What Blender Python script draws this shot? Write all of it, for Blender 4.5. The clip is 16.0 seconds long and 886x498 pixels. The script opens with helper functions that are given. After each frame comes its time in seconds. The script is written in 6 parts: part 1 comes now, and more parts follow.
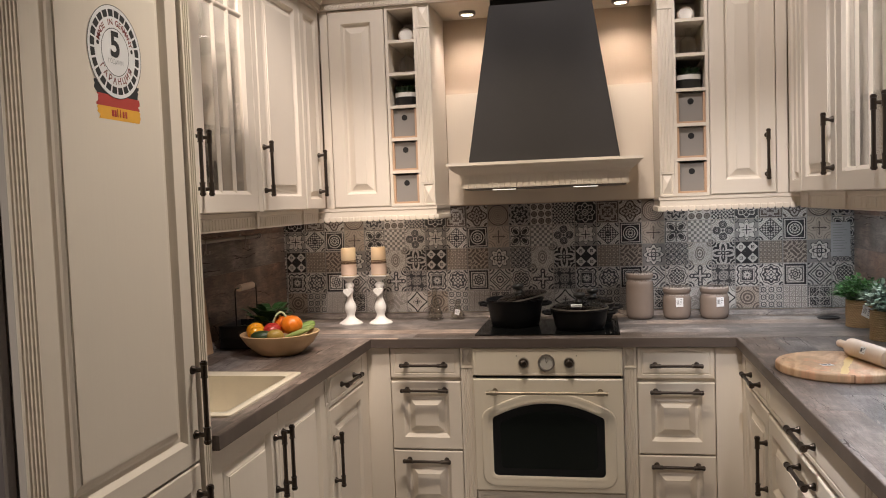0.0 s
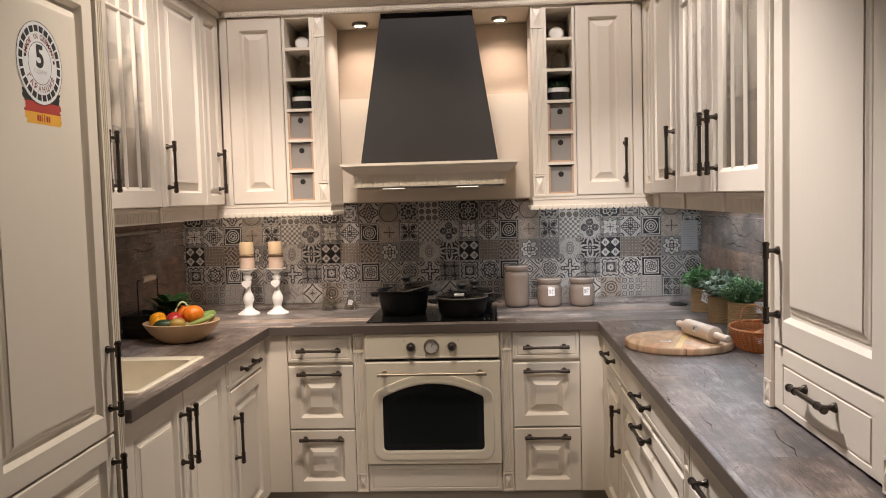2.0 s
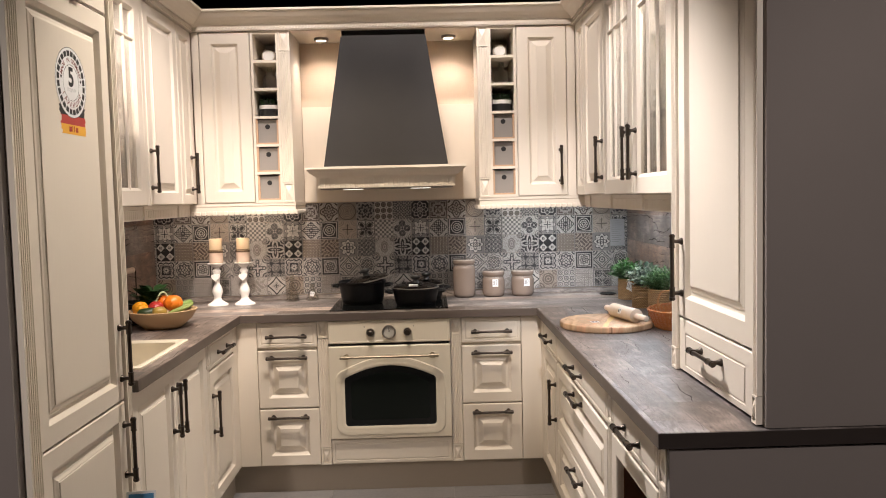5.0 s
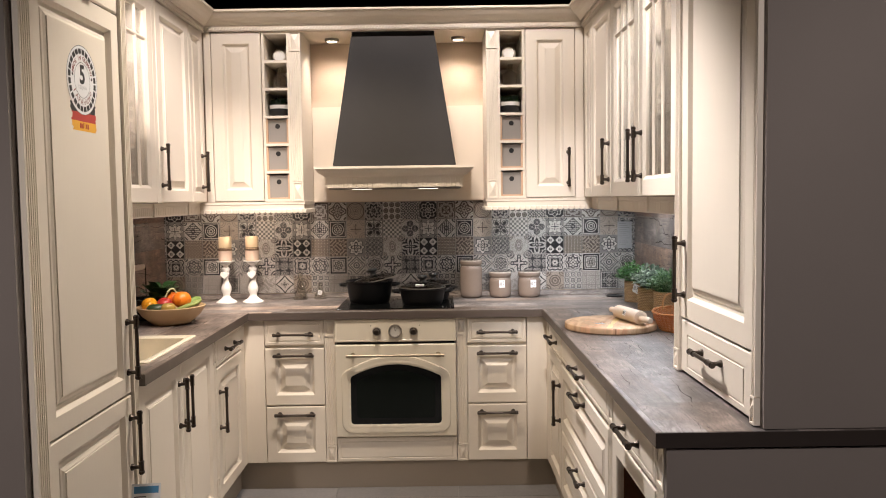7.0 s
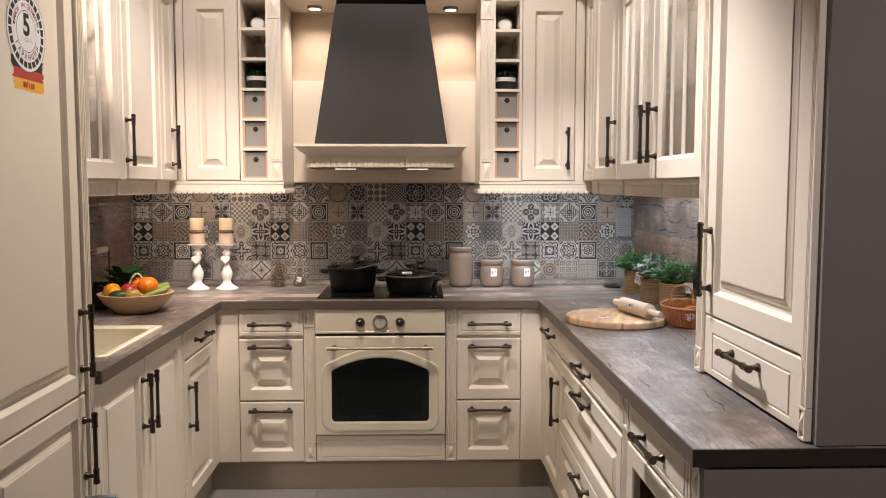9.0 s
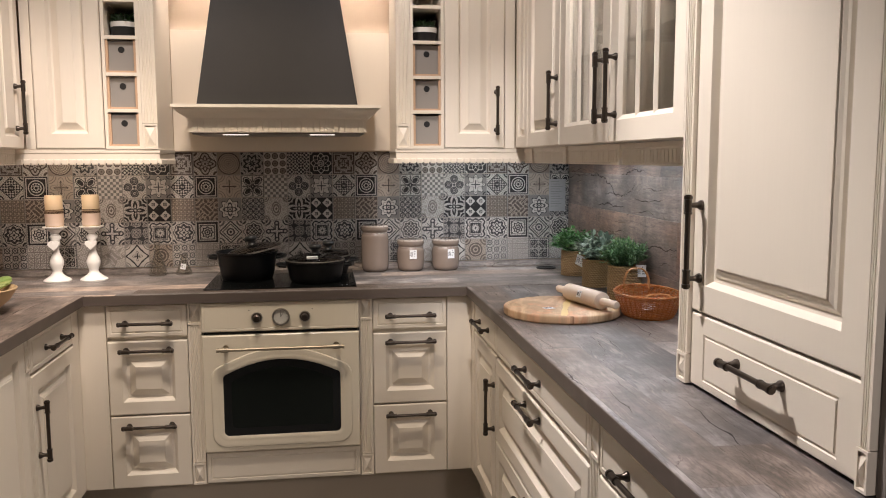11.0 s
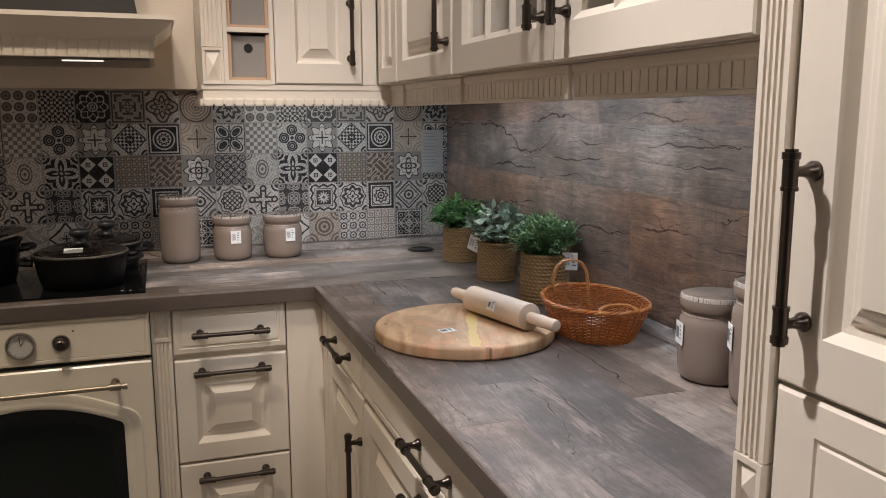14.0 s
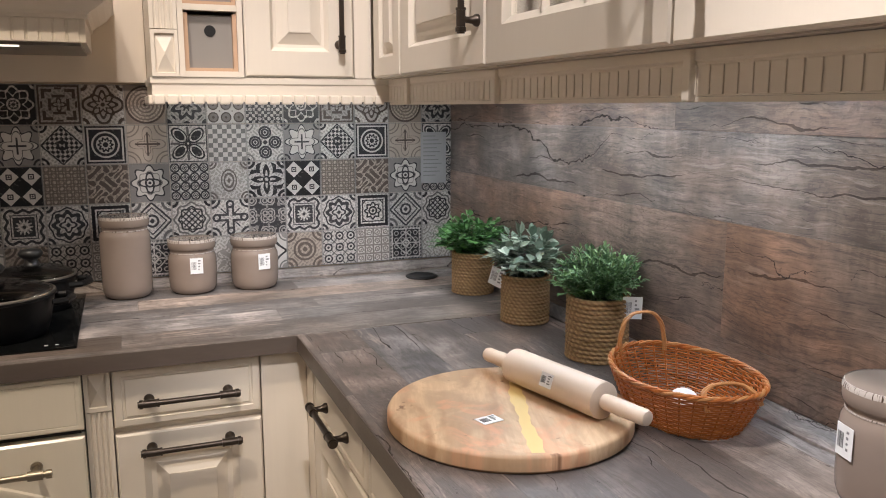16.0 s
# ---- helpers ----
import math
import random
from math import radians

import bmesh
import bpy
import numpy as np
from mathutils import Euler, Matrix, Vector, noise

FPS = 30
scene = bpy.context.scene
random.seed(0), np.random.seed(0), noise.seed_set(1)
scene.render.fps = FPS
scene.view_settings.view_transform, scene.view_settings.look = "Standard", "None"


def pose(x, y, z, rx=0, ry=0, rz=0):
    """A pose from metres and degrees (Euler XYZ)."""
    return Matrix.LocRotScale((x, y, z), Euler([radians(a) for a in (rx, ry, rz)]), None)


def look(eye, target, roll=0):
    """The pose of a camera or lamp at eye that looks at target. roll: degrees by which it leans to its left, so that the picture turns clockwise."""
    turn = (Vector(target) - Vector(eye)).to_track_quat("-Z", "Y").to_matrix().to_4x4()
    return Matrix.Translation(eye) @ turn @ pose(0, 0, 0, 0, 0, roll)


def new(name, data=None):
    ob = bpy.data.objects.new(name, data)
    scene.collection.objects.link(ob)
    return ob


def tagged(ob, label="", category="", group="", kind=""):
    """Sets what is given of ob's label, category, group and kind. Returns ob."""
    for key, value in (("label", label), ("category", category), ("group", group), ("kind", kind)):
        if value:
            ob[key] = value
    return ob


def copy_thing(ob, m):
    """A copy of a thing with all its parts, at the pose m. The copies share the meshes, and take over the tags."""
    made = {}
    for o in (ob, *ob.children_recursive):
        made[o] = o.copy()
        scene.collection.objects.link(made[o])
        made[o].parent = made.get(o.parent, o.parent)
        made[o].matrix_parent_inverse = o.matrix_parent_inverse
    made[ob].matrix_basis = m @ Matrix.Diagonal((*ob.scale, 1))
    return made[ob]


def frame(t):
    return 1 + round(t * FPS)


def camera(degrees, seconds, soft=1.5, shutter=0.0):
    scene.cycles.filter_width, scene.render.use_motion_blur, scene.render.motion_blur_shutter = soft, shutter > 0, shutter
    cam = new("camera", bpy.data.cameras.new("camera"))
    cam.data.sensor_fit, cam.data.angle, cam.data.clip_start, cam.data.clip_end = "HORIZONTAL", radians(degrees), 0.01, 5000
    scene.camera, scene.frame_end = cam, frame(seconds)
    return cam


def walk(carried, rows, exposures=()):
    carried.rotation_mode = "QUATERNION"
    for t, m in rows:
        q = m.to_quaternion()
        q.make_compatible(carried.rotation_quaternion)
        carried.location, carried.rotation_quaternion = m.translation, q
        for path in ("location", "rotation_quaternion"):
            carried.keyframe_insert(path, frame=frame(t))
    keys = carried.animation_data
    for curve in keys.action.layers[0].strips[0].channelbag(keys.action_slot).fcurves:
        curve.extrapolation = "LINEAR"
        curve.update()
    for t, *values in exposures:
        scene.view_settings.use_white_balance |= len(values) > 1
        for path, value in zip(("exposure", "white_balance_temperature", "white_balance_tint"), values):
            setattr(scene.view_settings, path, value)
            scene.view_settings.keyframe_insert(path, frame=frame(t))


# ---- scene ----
cam = camera(57.3, 16.0, soft=1.0)
PATH = [
    (0, (0.208, -3.226, 1.452), (-0.164, -1.265, 1.337), -2.1),
    (0.5, (0.2, -3.292, 1.456), (-0.093, -1.317, 1.339), -2.0),
    (1, (0.237, -3.36, 1.451), (0.008, -1.377, 1.331), -1.8),
    (1.5, (0.275, -3.455, 1.45), (0.101, -1.467, 1.327), -1.7),
    (2, (0.27, -3.518, 1.452), (0.152, -1.526, 1.324), -1.6),
    (2.5, (0.243, -3.602, 1.452), (0.169, -1.608, 1.321), -1.5),
    (3, (0.19, -3.685, 1.45), (0.166, -1.69, 1.315), -1.4),
    (3.5, (0.174, -3.768, 1.449), (0.184, -1.772, 1.313), -1.3),
    (4, (0.176, -3.828, 1.45), (0.212, -1.833, 1.313), -1.3),
    (6.3, (0.251, -3.99, 1.454), (0.275, -1.994, 1.334), -1.5),
    (6.5, (0.244, -3.988, 1.449), (0.263, -1.992, 1.328), -0.9),
    (7, (0.234, -3.951, 1.444), (0.237, -1.955, 1.32), -0.8),
    (7.5, (0.216, -3.892, 1.442), (0.212, -1.896, 1.309), -0.7),
    (8, (0.177, -3.824, 1.437), (0.183, -1.829, 1.295), -0.7),
    (8.2, (0.157, -3.801, 1.435), (0.174, -1.807, 1.288), -0.5),
    (10.3, (0.224, -3.384, 1.405), (0.356, -1.398, 1.208), -0.3),
    (10.5, (0.214, -3.332, 1.411), (0.367, -1.349, 1.201), -0.4),
    (11, (0.18, -3.131, 1.399), (0.463, -1.164, 1.178), -0.2),
    (11.5, (0.186, -2.984, 1.394), (0.565, -1.035, 1.156), 0.1),
    (12, (0.255, -2.8, 1.393), (0.667, -0.859, 1.147), 0.0),
    (12.5, (0.301, -2.681, 1.388), (0.722, -0.743, 1.127), -0.3),
    (13, (0.321, -2.505, 1.372), (0.785, -0.58, 1.087), -0.3),
    (13.5, (0.317, -2.318, 1.372), (0.906, -0.432, 1.062), -0.1),
    (14, (0.344, -2.162, 1.357), (0.993, -0.299, 1.029), -0.1),
    (14.5, (0.415, -2.02, 1.366), (1.087, -0.167, 1.03), 0.1),
    (15, (0.447, -1.921, 1.368), (1.142, -0.077, 1.026), 0.2),
    (15.5, (0.444, -1.803, 1.364), (1.164, 0.03, 1.017), 0.2),
    (16, (0.402, -1.683, 1.374), (1.122, 0.151, 1.03), 0.0),
]
walk(cam, [(t, look(eye, target, roll)) for t, eye, target, roll in PATH],
     [(0, -0.50), (1, -0.47), (2, -0.35), (3, -0.15), (4, -0.02), (6.5, 0.13), (8, 0.0), (10.5, -0.22), (11.5, -0.38), (12.5, -0.55), (13.5, -0.68), (14.5, -0.62), (15.5, -0.44), (16, -0.18)])

# ---- light ----
world = bpy.data.worlds.new("world")
world.use_nodes = True
world.node_tree.nodes["Background"].inputs[0].default_value = (0.9, 0.8, 0.7, 1)
world.node_tree.nodes["Background"].inputs[1].default_value = 0.02
scene.world = world
scene.view_settings.exposure = 0.0


def lamp(name, kind, place, target, watts, color, size=0.05, cone=60, blend=0.5, size_y=0.0):
    data = bpy.data.lights.new(name, kind)
    data.energy, data.color = watts, color
    if kind == "SPOT":
        data.spot_size, data.spot_blend, data.shadow_soft_size = radians(cone), blend, size
    else:
        data.shape, data.size, data.size_y = "RECTANGLE", size, size_y or size
    ob = new(name, data)
    ob.matrix_world = look(place, target)
    return ob


WARM, SOFT, COOL = (1.0, 0.81, 0.65), (1.0, 0.895, 0.855), (0.80, 0.89, 1.0)
HONEY, CANDLE, PALE, CREAMY = (1.0, 0.835, 0.66), (1.0, 0.835, 0.735), (1.0, 0.925, 0.912), (1.0, 0.885, 0.77)
# ceiling spotlights above the kitchen and in front of it, all out of view
# spots for hood, left units and end walls are unseen, added to brighten them
for x, y, tx, ty, tz, watts, cone, tint in (
        (-0.42, -2.10, -1.08, 0.30, 1.10, 275, 31, CANDLE), (0.42, -2.10, 1.02, 0.25, 1.00, 260, 29, PALE), (0.0, -0.68, 0.0, 0.2, 2.00, 58, 66, SOFT),
        (-0.40, -0.72, -0.78, 0.22, 1.80, 66, 54, SOFT), (0.40, -0.72, 0.78, 0.22, 1.80, 80, 54, SOFT),
        (-0.06, -1.05, 0.97, -1.66, 0.60, 410, 48, PALE),
        (0.06, -1.05, -0.74, -1.65, 0.60, 205, 58, CREAMY), (-0.22, -0.92, 0.0, -0.02, 0.50, 165, 62, HONEY), (0.16, -0.85, -0.96, -0.40, 1.15, 105, 56, SOFT), (0.9, -4.6, 1.60, -2.1, 0.9, 170, 54, SOFT),
        (-1.0, -4.6, -1.6, -2.1, 0.8, 220, 55, SOFT)):
    lamp("spotlight", "SPOT", (x, y, 3.1), (tx, ty, tz), watts, tint, 0.05, cone, 0.8)
# spots in the soffit beside the hood, strips in the hood, strips below the wall units
for sx in (-0.336, 0.336):
    lamp("soffit_light", "SPOT", (sx, 0.43, 2.280), (sx, 0.47, 0.0), 10.5, CANDLE, 0.02, 140, 1.0)
    lamp("hood_light", "AREA", (sx * 0.5, 0.216, 1.493), (sx * 0.5, 0.25, 0.0), 0.06, SOFT, 0.12, size_y=0.02)
lamp("under_unit_light", "AREA", (-0.86, 0.262, 1.432), (-0.86, 0.44, 0.9), 1.75, WARM, 0.50, size_y=0.03)
lamp("under_unit_light", "AREA", (0.82, 0.262, 1.432), (0.82, 0.22, 0.9), 2.6, COOL, 0.44, size_y=0.03)
for ly, watts in ((-0.02, 1.7), (-0.36, 2.0), (-0.72, 1.9), (-1.10, 1.3)):
    lamp("under_unit_light", "AREA", (1.12, ly, 1.425), (1.12, ly, 0.0), watts, COOL, 0.20, size_y=0.04)
# small lamps inside the glazed wall units
for lx, ly, watts in ((1.15, -0.672, 2.0), (1.15, -1.164, 2.0), (-1.15, -0.735, 2.2), (-1.15, -1.182, 2.2)):
    lamp("cabinet_light", "AREA", (lx, ly, 2.272), (lx, ly, 0.0), watts, SOFT, 0.06)


# ---- materials ----
class V:
    """A value in a node tree that can be reckoned with."""

    def __init__(self, nt, sock):
        self.nt, self.s = nt, sock

    def op(self, kind, *others):
        n = self.nt.nodes.new("ShaderNodeMath")
        n.operation = kind
        for i, o in enumerate((self, *others)):
            if isinstance(o, V):
                self.nt.links.new(o.s, n.inputs[i])
            else:
                n.inputs[i].default_value = o
        return V(self.nt, n.outputs[0])

    def __add__(self, o): return self.op("ADD", o)
    def __sub__(self, o): return self.op("SUBTRACT", o)
    def __mul__(self, o): return self.op("MULTIPLY", o)
    def __truediv__(self, o): return self.op("DIVIDE", o)
    def less(self, o): return self.op("LESS_THAN", o)
    def more(self, o): return self.op("GREATER_THAN", o)
    def lo(self, o): return self.op("MINIMUM", o)
    def hi(self, o): return self.op("MAXIMUM", o)
    def mag(self): return self.op("ABSOLUTE")
    def floor(self): return self.op("FLOOR")
    def wrap(self, step): return self.op("PINGPONG", step)
    def mod(self, step): return self.op("FLOORED_MODULO", step)
    def cos(self): return self.op("COSINE")
    def sin(self): return self.op("SINE")
    def root(self): return self.op("SQRT")


class Mat:
    """A node material with a Principled shader and short helpers."""

    def __init__(self, name, color=(0.5, 0.5, 0.5), rough=0.5, metal=0.0, **more):
        self.m = bpy.data.materials.new(name)
        self.m.use_nodes = True
        self.nt = self.m.node_tree
        self.b = self.nt.nodes["Principled BSDF"]
        self.set("Base Color", (*color, 1))
        self.set("Roughness", rough)
        self.set("Metallic", metal)
        for k, v in more.items():
            self.set(k.replace("_", " "), v)

    def set(self, key, v):
        if isinstance(v, V):
            self.nt.links.new(v.s, self.b.inputs[key])
        else:
            self.b.inputs[key].default_value = v

    def coords(self, scale=(1, 1, 1), kind="Object"):
        c = self.nt.nodes.new("ShaderNodeTexCoord")
        mp = self.nt.nodes.new("ShaderNodeMapping")
        mp.inputs["Scale"].default_value = scale
        self.nt.links.new(c.outputs[kind], mp.inputs[0])
        return V(self.nt, mp.outputs[0])

    def xyz(self, vec=None):
        n = self.nt.nodes.new("ShaderNodeSeparateXYZ")
        self.nt.links.new((vec or self.coords()).s, n.inputs[0])
        return [V(self.nt, o) for o in n.outputs]

    def vec(self, x, y, z):
        n = self.nt.nodes.new("ShaderNodeCombineXYZ")
        for i, o in enumerate((x, y, z)):
            if isinstance(o, V):
                self.nt.links.new(o.s, n.inputs[i])
            else:
                n.inputs[i].default_value = o
        return V(self.nt, n.outputs[0])

    def noise(self, vec, scale, detail=4, rough=0.55, distort=0.0):
        n = self.nt.nodes.new("ShaderNodeTexNoise")
        self.nt.links.new(vec.s, n.inputs["Vector"])
        n.inputs["Scale"].default_value, n.inputs["Detail"].default_value = scale, detail
        n.inputs["Roughness"].default_value, n.inputs["Distortion"].default_value = rough, distort
        return V(self.nt, n.outputs[0])

    def white(self, vec):
        n = self.nt.nodes.new("ShaderNodeTexWhiteNoise")
        self.nt.links.new(vec.s, n.inputs["Vector"])
        return V(self.nt, n.outputs["Value"])

    def chance(self):
        n = self.nt.nodes.new("ShaderNodeObjectInfo")
        return V(self.nt, n.outputs["Random"])

    def island(self):
        n = self.nt.nodes.new("ShaderNodeNewGeometry")
        return V(self.nt, n.outputs["Random Per Island"])

    def ramp(self, v, *stops):
        n = self.nt.nodes.new("ShaderNodeValToRGB")
        e = n.color_ramp.elements
        while len(e) < len(stops):
            e.new(0.5)
        for el, (p, c) in zip(e, stops):
            el.position, el.color = p, ((*c, 1) if isinstance(c, tuple) else (c, c, c, 1))
        self.nt.links.new(v.s, n.inputs[0])
        return V(self.nt, n.outputs[0])

    def mix(self, f, a, b, blend="MIX"):
        n = self.nt.nodes.new("ShaderNodeMix")
        n.data_type, n.blend_type = "RGBA", blend
        for i, o in ((0, f), (6, a), (7, b)):
            if isinstance(o, V):
                self.nt.links.new(o.s, n.inputs[i])
            else:
                n.inputs[i].default_value = (*o, 1) if isinstance(o, tuple) else o
        return V(self.nt, n.outputs[2])

    def bump(self, v, strength=0.2, distance=0.002):
        n = self.nt.nodes.new("ShaderNodeBump")
        n.inputs["Strength"].default_value, n.inputs["Distance"].default_value = strength, distance
        self.nt.links.new(v.s, n.inputs["Height"])
        self.nt.links.new(n.outputs[0], self.b.inputs["Normal"])
        return self


def painted(name, color, rough, grain=0.12, axis=2):
    """Lacquered wood: a faint grain along one axis and an uneven tone."""
    a = Mat(name, color, rough)
    sc = [60, 60, 60]
    sc[axis] = 2.0
    g = a.noise(a.coords(tuple(sc)), 3.0, 5)
    big = a.noise(a.coords(), 3.0, 3)
    low = tuple(c * 0.93 for c in color)
    a.set("Base Color", a.mix((g * 0.6 + big * 0.5).op("MULTIPLY", 0.9), color, low))
    a.set("Roughness", big * 0.12 + (rough - 0.06))
    a.bump(g, grain, 0.0006)
    return a.m


CREAM = painted("cream_lacquer", (0.77, 0.695, 0.590), 0.42)
CREAM_H = painted("cream_lacquer_level", (0.77, 0.695, 0.590), 0.42, axis=0)
# inside of the glazed units, toned darker than the cream fronts
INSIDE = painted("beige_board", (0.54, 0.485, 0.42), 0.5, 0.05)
PANEL = painted("beige_wall_panel", (0.75, 0.655, 0.53), 0.5, 0.05)
PLINTH = painted("taupe_plinth", (0.40, 0.34, 0.27), 0.45, 0.06, 0)
ENAMEL = painted("oven_enamel", (0.74, 0.67, 0.54), 0.22, 0.01)
BEECH = painted("beech_edge", (0.56, 0.37, 0.24), 0.5)
GREYBOX = painted("grey_drawer_front", (0.285, 0.262, 0.238), 0.6, 0.05)


def wall_paint(name, color, rough=0.8):
    a = Mat(name, color, rough)
    n = a.noise(a.coords(), 2.2, 4)
    a.set("Base Color", a.mix(n, tuple(c * 0.9 for c in color), tuple(c * 1.08 for c in color)))
    a.bump(a.noise(a.coords(), 180, 3), 0.15, 0.001)
    return a.m


GREY = wall_paint("grey_wall_paint", (0.205, 0.175, 0.158))
BEIGE = wall_paint("beige_wall_paint", (0.62, 0.50, 0.38))
DARK = wall_paint("dark_ceiling_paint", (0.012, 0.012, 0.013))
UNSEEN_WALL = wall_paint("showroom_wall_paint", (0.45, 0.41, 0.37))


def weathered(name, along, across, plank, tone, split=True, seed=0.0, rough=0.30, tint=(1.06, 0.98, 0.92)):
    """Grey-brown weathered oak decor: planks of a width, long grain, wavy cracks."""
    a = Mat(name, (0.2, 0.16, 0.13), 0.42)
    ax = a.xyz()
    u, v, w = ax[along], ax[across], ax[3 - along - across]
    if split:
        row = (v / plank).floor()
        shift = a.white(a.vec(row, seed, 3.0))
        piece = ((u + shift * 3.0) / 0.92).floor()
        rnd = a.white(a.vec(row, piece, seed))
        jv = (v / plank).mod(1.0)
        ju = ((u + shift * 3.0) / 0.92).mod(1.0)
        joint = jv.less(0.012).hi(ju.less(0.0018))
    else:
        rnd = a.chance()
        joint = None
    off = rnd * 37.0
    base = a.vec(u * 1.0 + off, v * 1.0 + off, w)
    wob = a.noise(a.vec(u * 3.0 + off, v * 6.0, off), 1.0, 4)
    vv = v + wob * 0.07
    fine = a.noise(a.vec(u * 12.0 + off, vv * 240.0, off), 1.0, 5, 0.7)
    mid = a.noise(a.vec(u * 3.5 + off, vv * 30.0, off), 1.0, 6, 0.65)
    blot = a.noise(base, 7.0, 7, 0.68)
    # thin wandering cracks that come and go, with finer ones beside them, and growth lines that bend round them
    way = v * 8.0 + a.noise(a.vec(u * 2.1 + off, v * 2.5, off), 1.0, 9, 0.58) * 2.8 + off
    way2 = v * 26.0 + a.noise(a.vec(u * 3.0 + off, v * 5.0, off + 4.0), 1.0, 6, 0.5) * 3.8 + off
    keep = a.noise(a.vec(u * 2.2 + off, way.floor() * 3.7, off + 9.0), 1.0, 4) - (0.50 if split else 0.44)
    keep2 = a.noise(a.vec(u * 3.4 + off, v * 9.0, way2.floor() * 0.35), 1.0, 4) - 0.53
    gap, gap2 = (way.mod(1.0) - 0.5).mag(), (way2.mod(1.0) - 0.5).mag()
    cracks = gap.less((keep * (0.034 if split else 0.080)).lo(0.017 if not split else 0.02))
    hair = gap2.less(keep2 * (0.26 if split else 0.36))
    rim = gap.less(keep * 0.16)
    lines = (way * 9.0 + fine * 0.5).mod(1.0).less(0.30) * a.ramp(a.noise(a.vec(u * 2.2 + off, v * 7.0, off + 2.0), 1.0, 4), (0.46, 0.0), (0.60, 1.0))
    pore = a.noise(a.vec(u * 26.0 + off, vv * 560.0, off), 1.0, 2).less(0.40)
    saw = a.noise(a.vec(u * 95.0 + off, v * 12.0, off), 1.0, 3)
    sawn = a.ramp(a.noise(a.vec(u * 5.0 + off, v * 9.0, off + 6.0), 1.0, 3), (0.48, 0.0), (0.62, 1.0))
    val = mid * (0.66 if split else 0.60) + fine * (0.34 if split else 0.50) + blot * (1.55 if split else 1.30) + rnd * (0.55 if split else 0.16) + saw * sawn * 0.34 - sawn * 0.12 - pore * 0.14 - lines * 0.12 - (1.17 if split else 0.83)
    col = a.ramp(val, (0.16, tuple(c * 0.42 for c in tone)), (0.40, tuple(c * 0.80 for c in tone)),
                 (0.58, tuple(c * 1.25 for c in tone)), (0.84, tuple(c * 2.1 for c in tone)))
    col = a.mix(a.ramp(a.noise(base, 3.2, 4), (0.44, 0.0), (0.62, 0.9)), col, tint, "MULTIPLY")
    col = a.mix(a.ramp(a.white(a.vec(off, 5.0, 1.0)), (0.30, 0.0), (0.75, 1.0 if split else 0.25)), col, (0.86, 0.97, 1.10), "MULTIPLY")
    flake = a.noise(a.vec(u * 9.0 + off, vv * 95.0, off + 1.0), 1.0, 5, 0.75)
    worn = a.noise(a.vec(u * 2.6 + off, v * 11.0, off + 12.0), 1.0, 4)
    col = a.mix(a.ramp(flake + worn * 0.5, (0.80, 0.0), (0.88, 0.55)), col, tuple(c * 0.30 for c in tone))
    col = a.mix(a.ramp(flake + worn * 0.5, (0.56, 0.45), (0.66, 0.0)), col, tuple(c * 2.0 for c in tone))
    col = a.mix(rim * 0.30, col, (0.075, 0.048, 0.036))
    col = a.mix(cracks.hi(hair * 0.7) * 0.9, col, (0.014, 0.010, 0.008))
    h = fine * 0.5 + mid * 0.4 + saw * sawn * 0.3 - cracks * 1.2 - hair * 0.5 - lines * 0.25
    if joint:
        col = a.mix(joint * 0.45, col, (0.04, 0.033, 0.028))
        h = h - joint * 0.4
    a.set("Base Color", col)
    a.set("Roughness", fine * 0.30 + cracks.hi(hair) * 0.5 + (rough - 0.04))
    a.bump(h, 0.5, 0.0016)
    return a.m


# back run's oak toned lighter and warmer to imitate light falling in that corner
TOP_X_LIT = weathered("worktop_oak_along_x", 0, 1, 0.105, (0.265, 0.215, 0.182), seed=1.0)
TOP_Y = weathered("worktop_oak_along_y", 1, 0, 0.105, (0.212, 0.172, 0.150), seed=2.0)
STRIP_X = weathered("strip_oak_along_x", 0, 1, 0.2, (0.225, 0.195, 0.178), split=False, rough=0.35)
STRIP_Y = weathered("strip_oak_along_y", 1, 0, 0.2, (0.225, 0.195, 0.178), split=False, rough=0.35)
PLANK = weathered("wall_plank_grey_oak", 0, 2, 0.15, (0.198, 0.162, 0.140), split=False, rough=0.36, tint=(1.12, 0.96, 0.84))
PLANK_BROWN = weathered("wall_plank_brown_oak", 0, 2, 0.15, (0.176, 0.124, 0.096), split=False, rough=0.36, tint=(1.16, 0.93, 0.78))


def plain(name, color, rough=0.5, metal=0.0, bump=0.0, scale=120.0, **more):
    a = Mat(name, color, rough, metal, **more)
    n = a.noise(a.coords(), scale, 3)
    big = a.noise(a.coords(), 14.0, 3)
    a.set("Base Color", a.mix(big, tuple(c * 0.86 for c in color), tuple(min(1, c * 1.08) for c in color)))
    a.set("Roughness", n * 0.12 + max(0.0, rough - 0.06))
    if bump:
        a.bump(n, bump, 0.001)
    return a.m


BRONZE = plain("dark_bronze", (0.080, 0.064, 0.053), 0.30, 0.85, 0.1)
BLACK = plain("black_plastic", (0.012, 0.012, 0.012), 0.4)
HOODM = plain("anthracite_hood_sheet", (0.0195, 0.0165, 0.0148), 0.60, 0.0, 0.05, 300)
CASTIRON = plain("black_cast_iron", (0.006, 0.006, 0.0065), 0.42, 0.0, 0.15, 220, Specular_IOR_Level=0.22)
BRASS = plain("dull_brass", (0.36, 0.31, 0.235), 0.42, 1.0, 0.05, 400)
STEEL = plain("brushed_steel", (0.42, 0.385, 0.345), 0.36, 1.0, 0.05, 400)
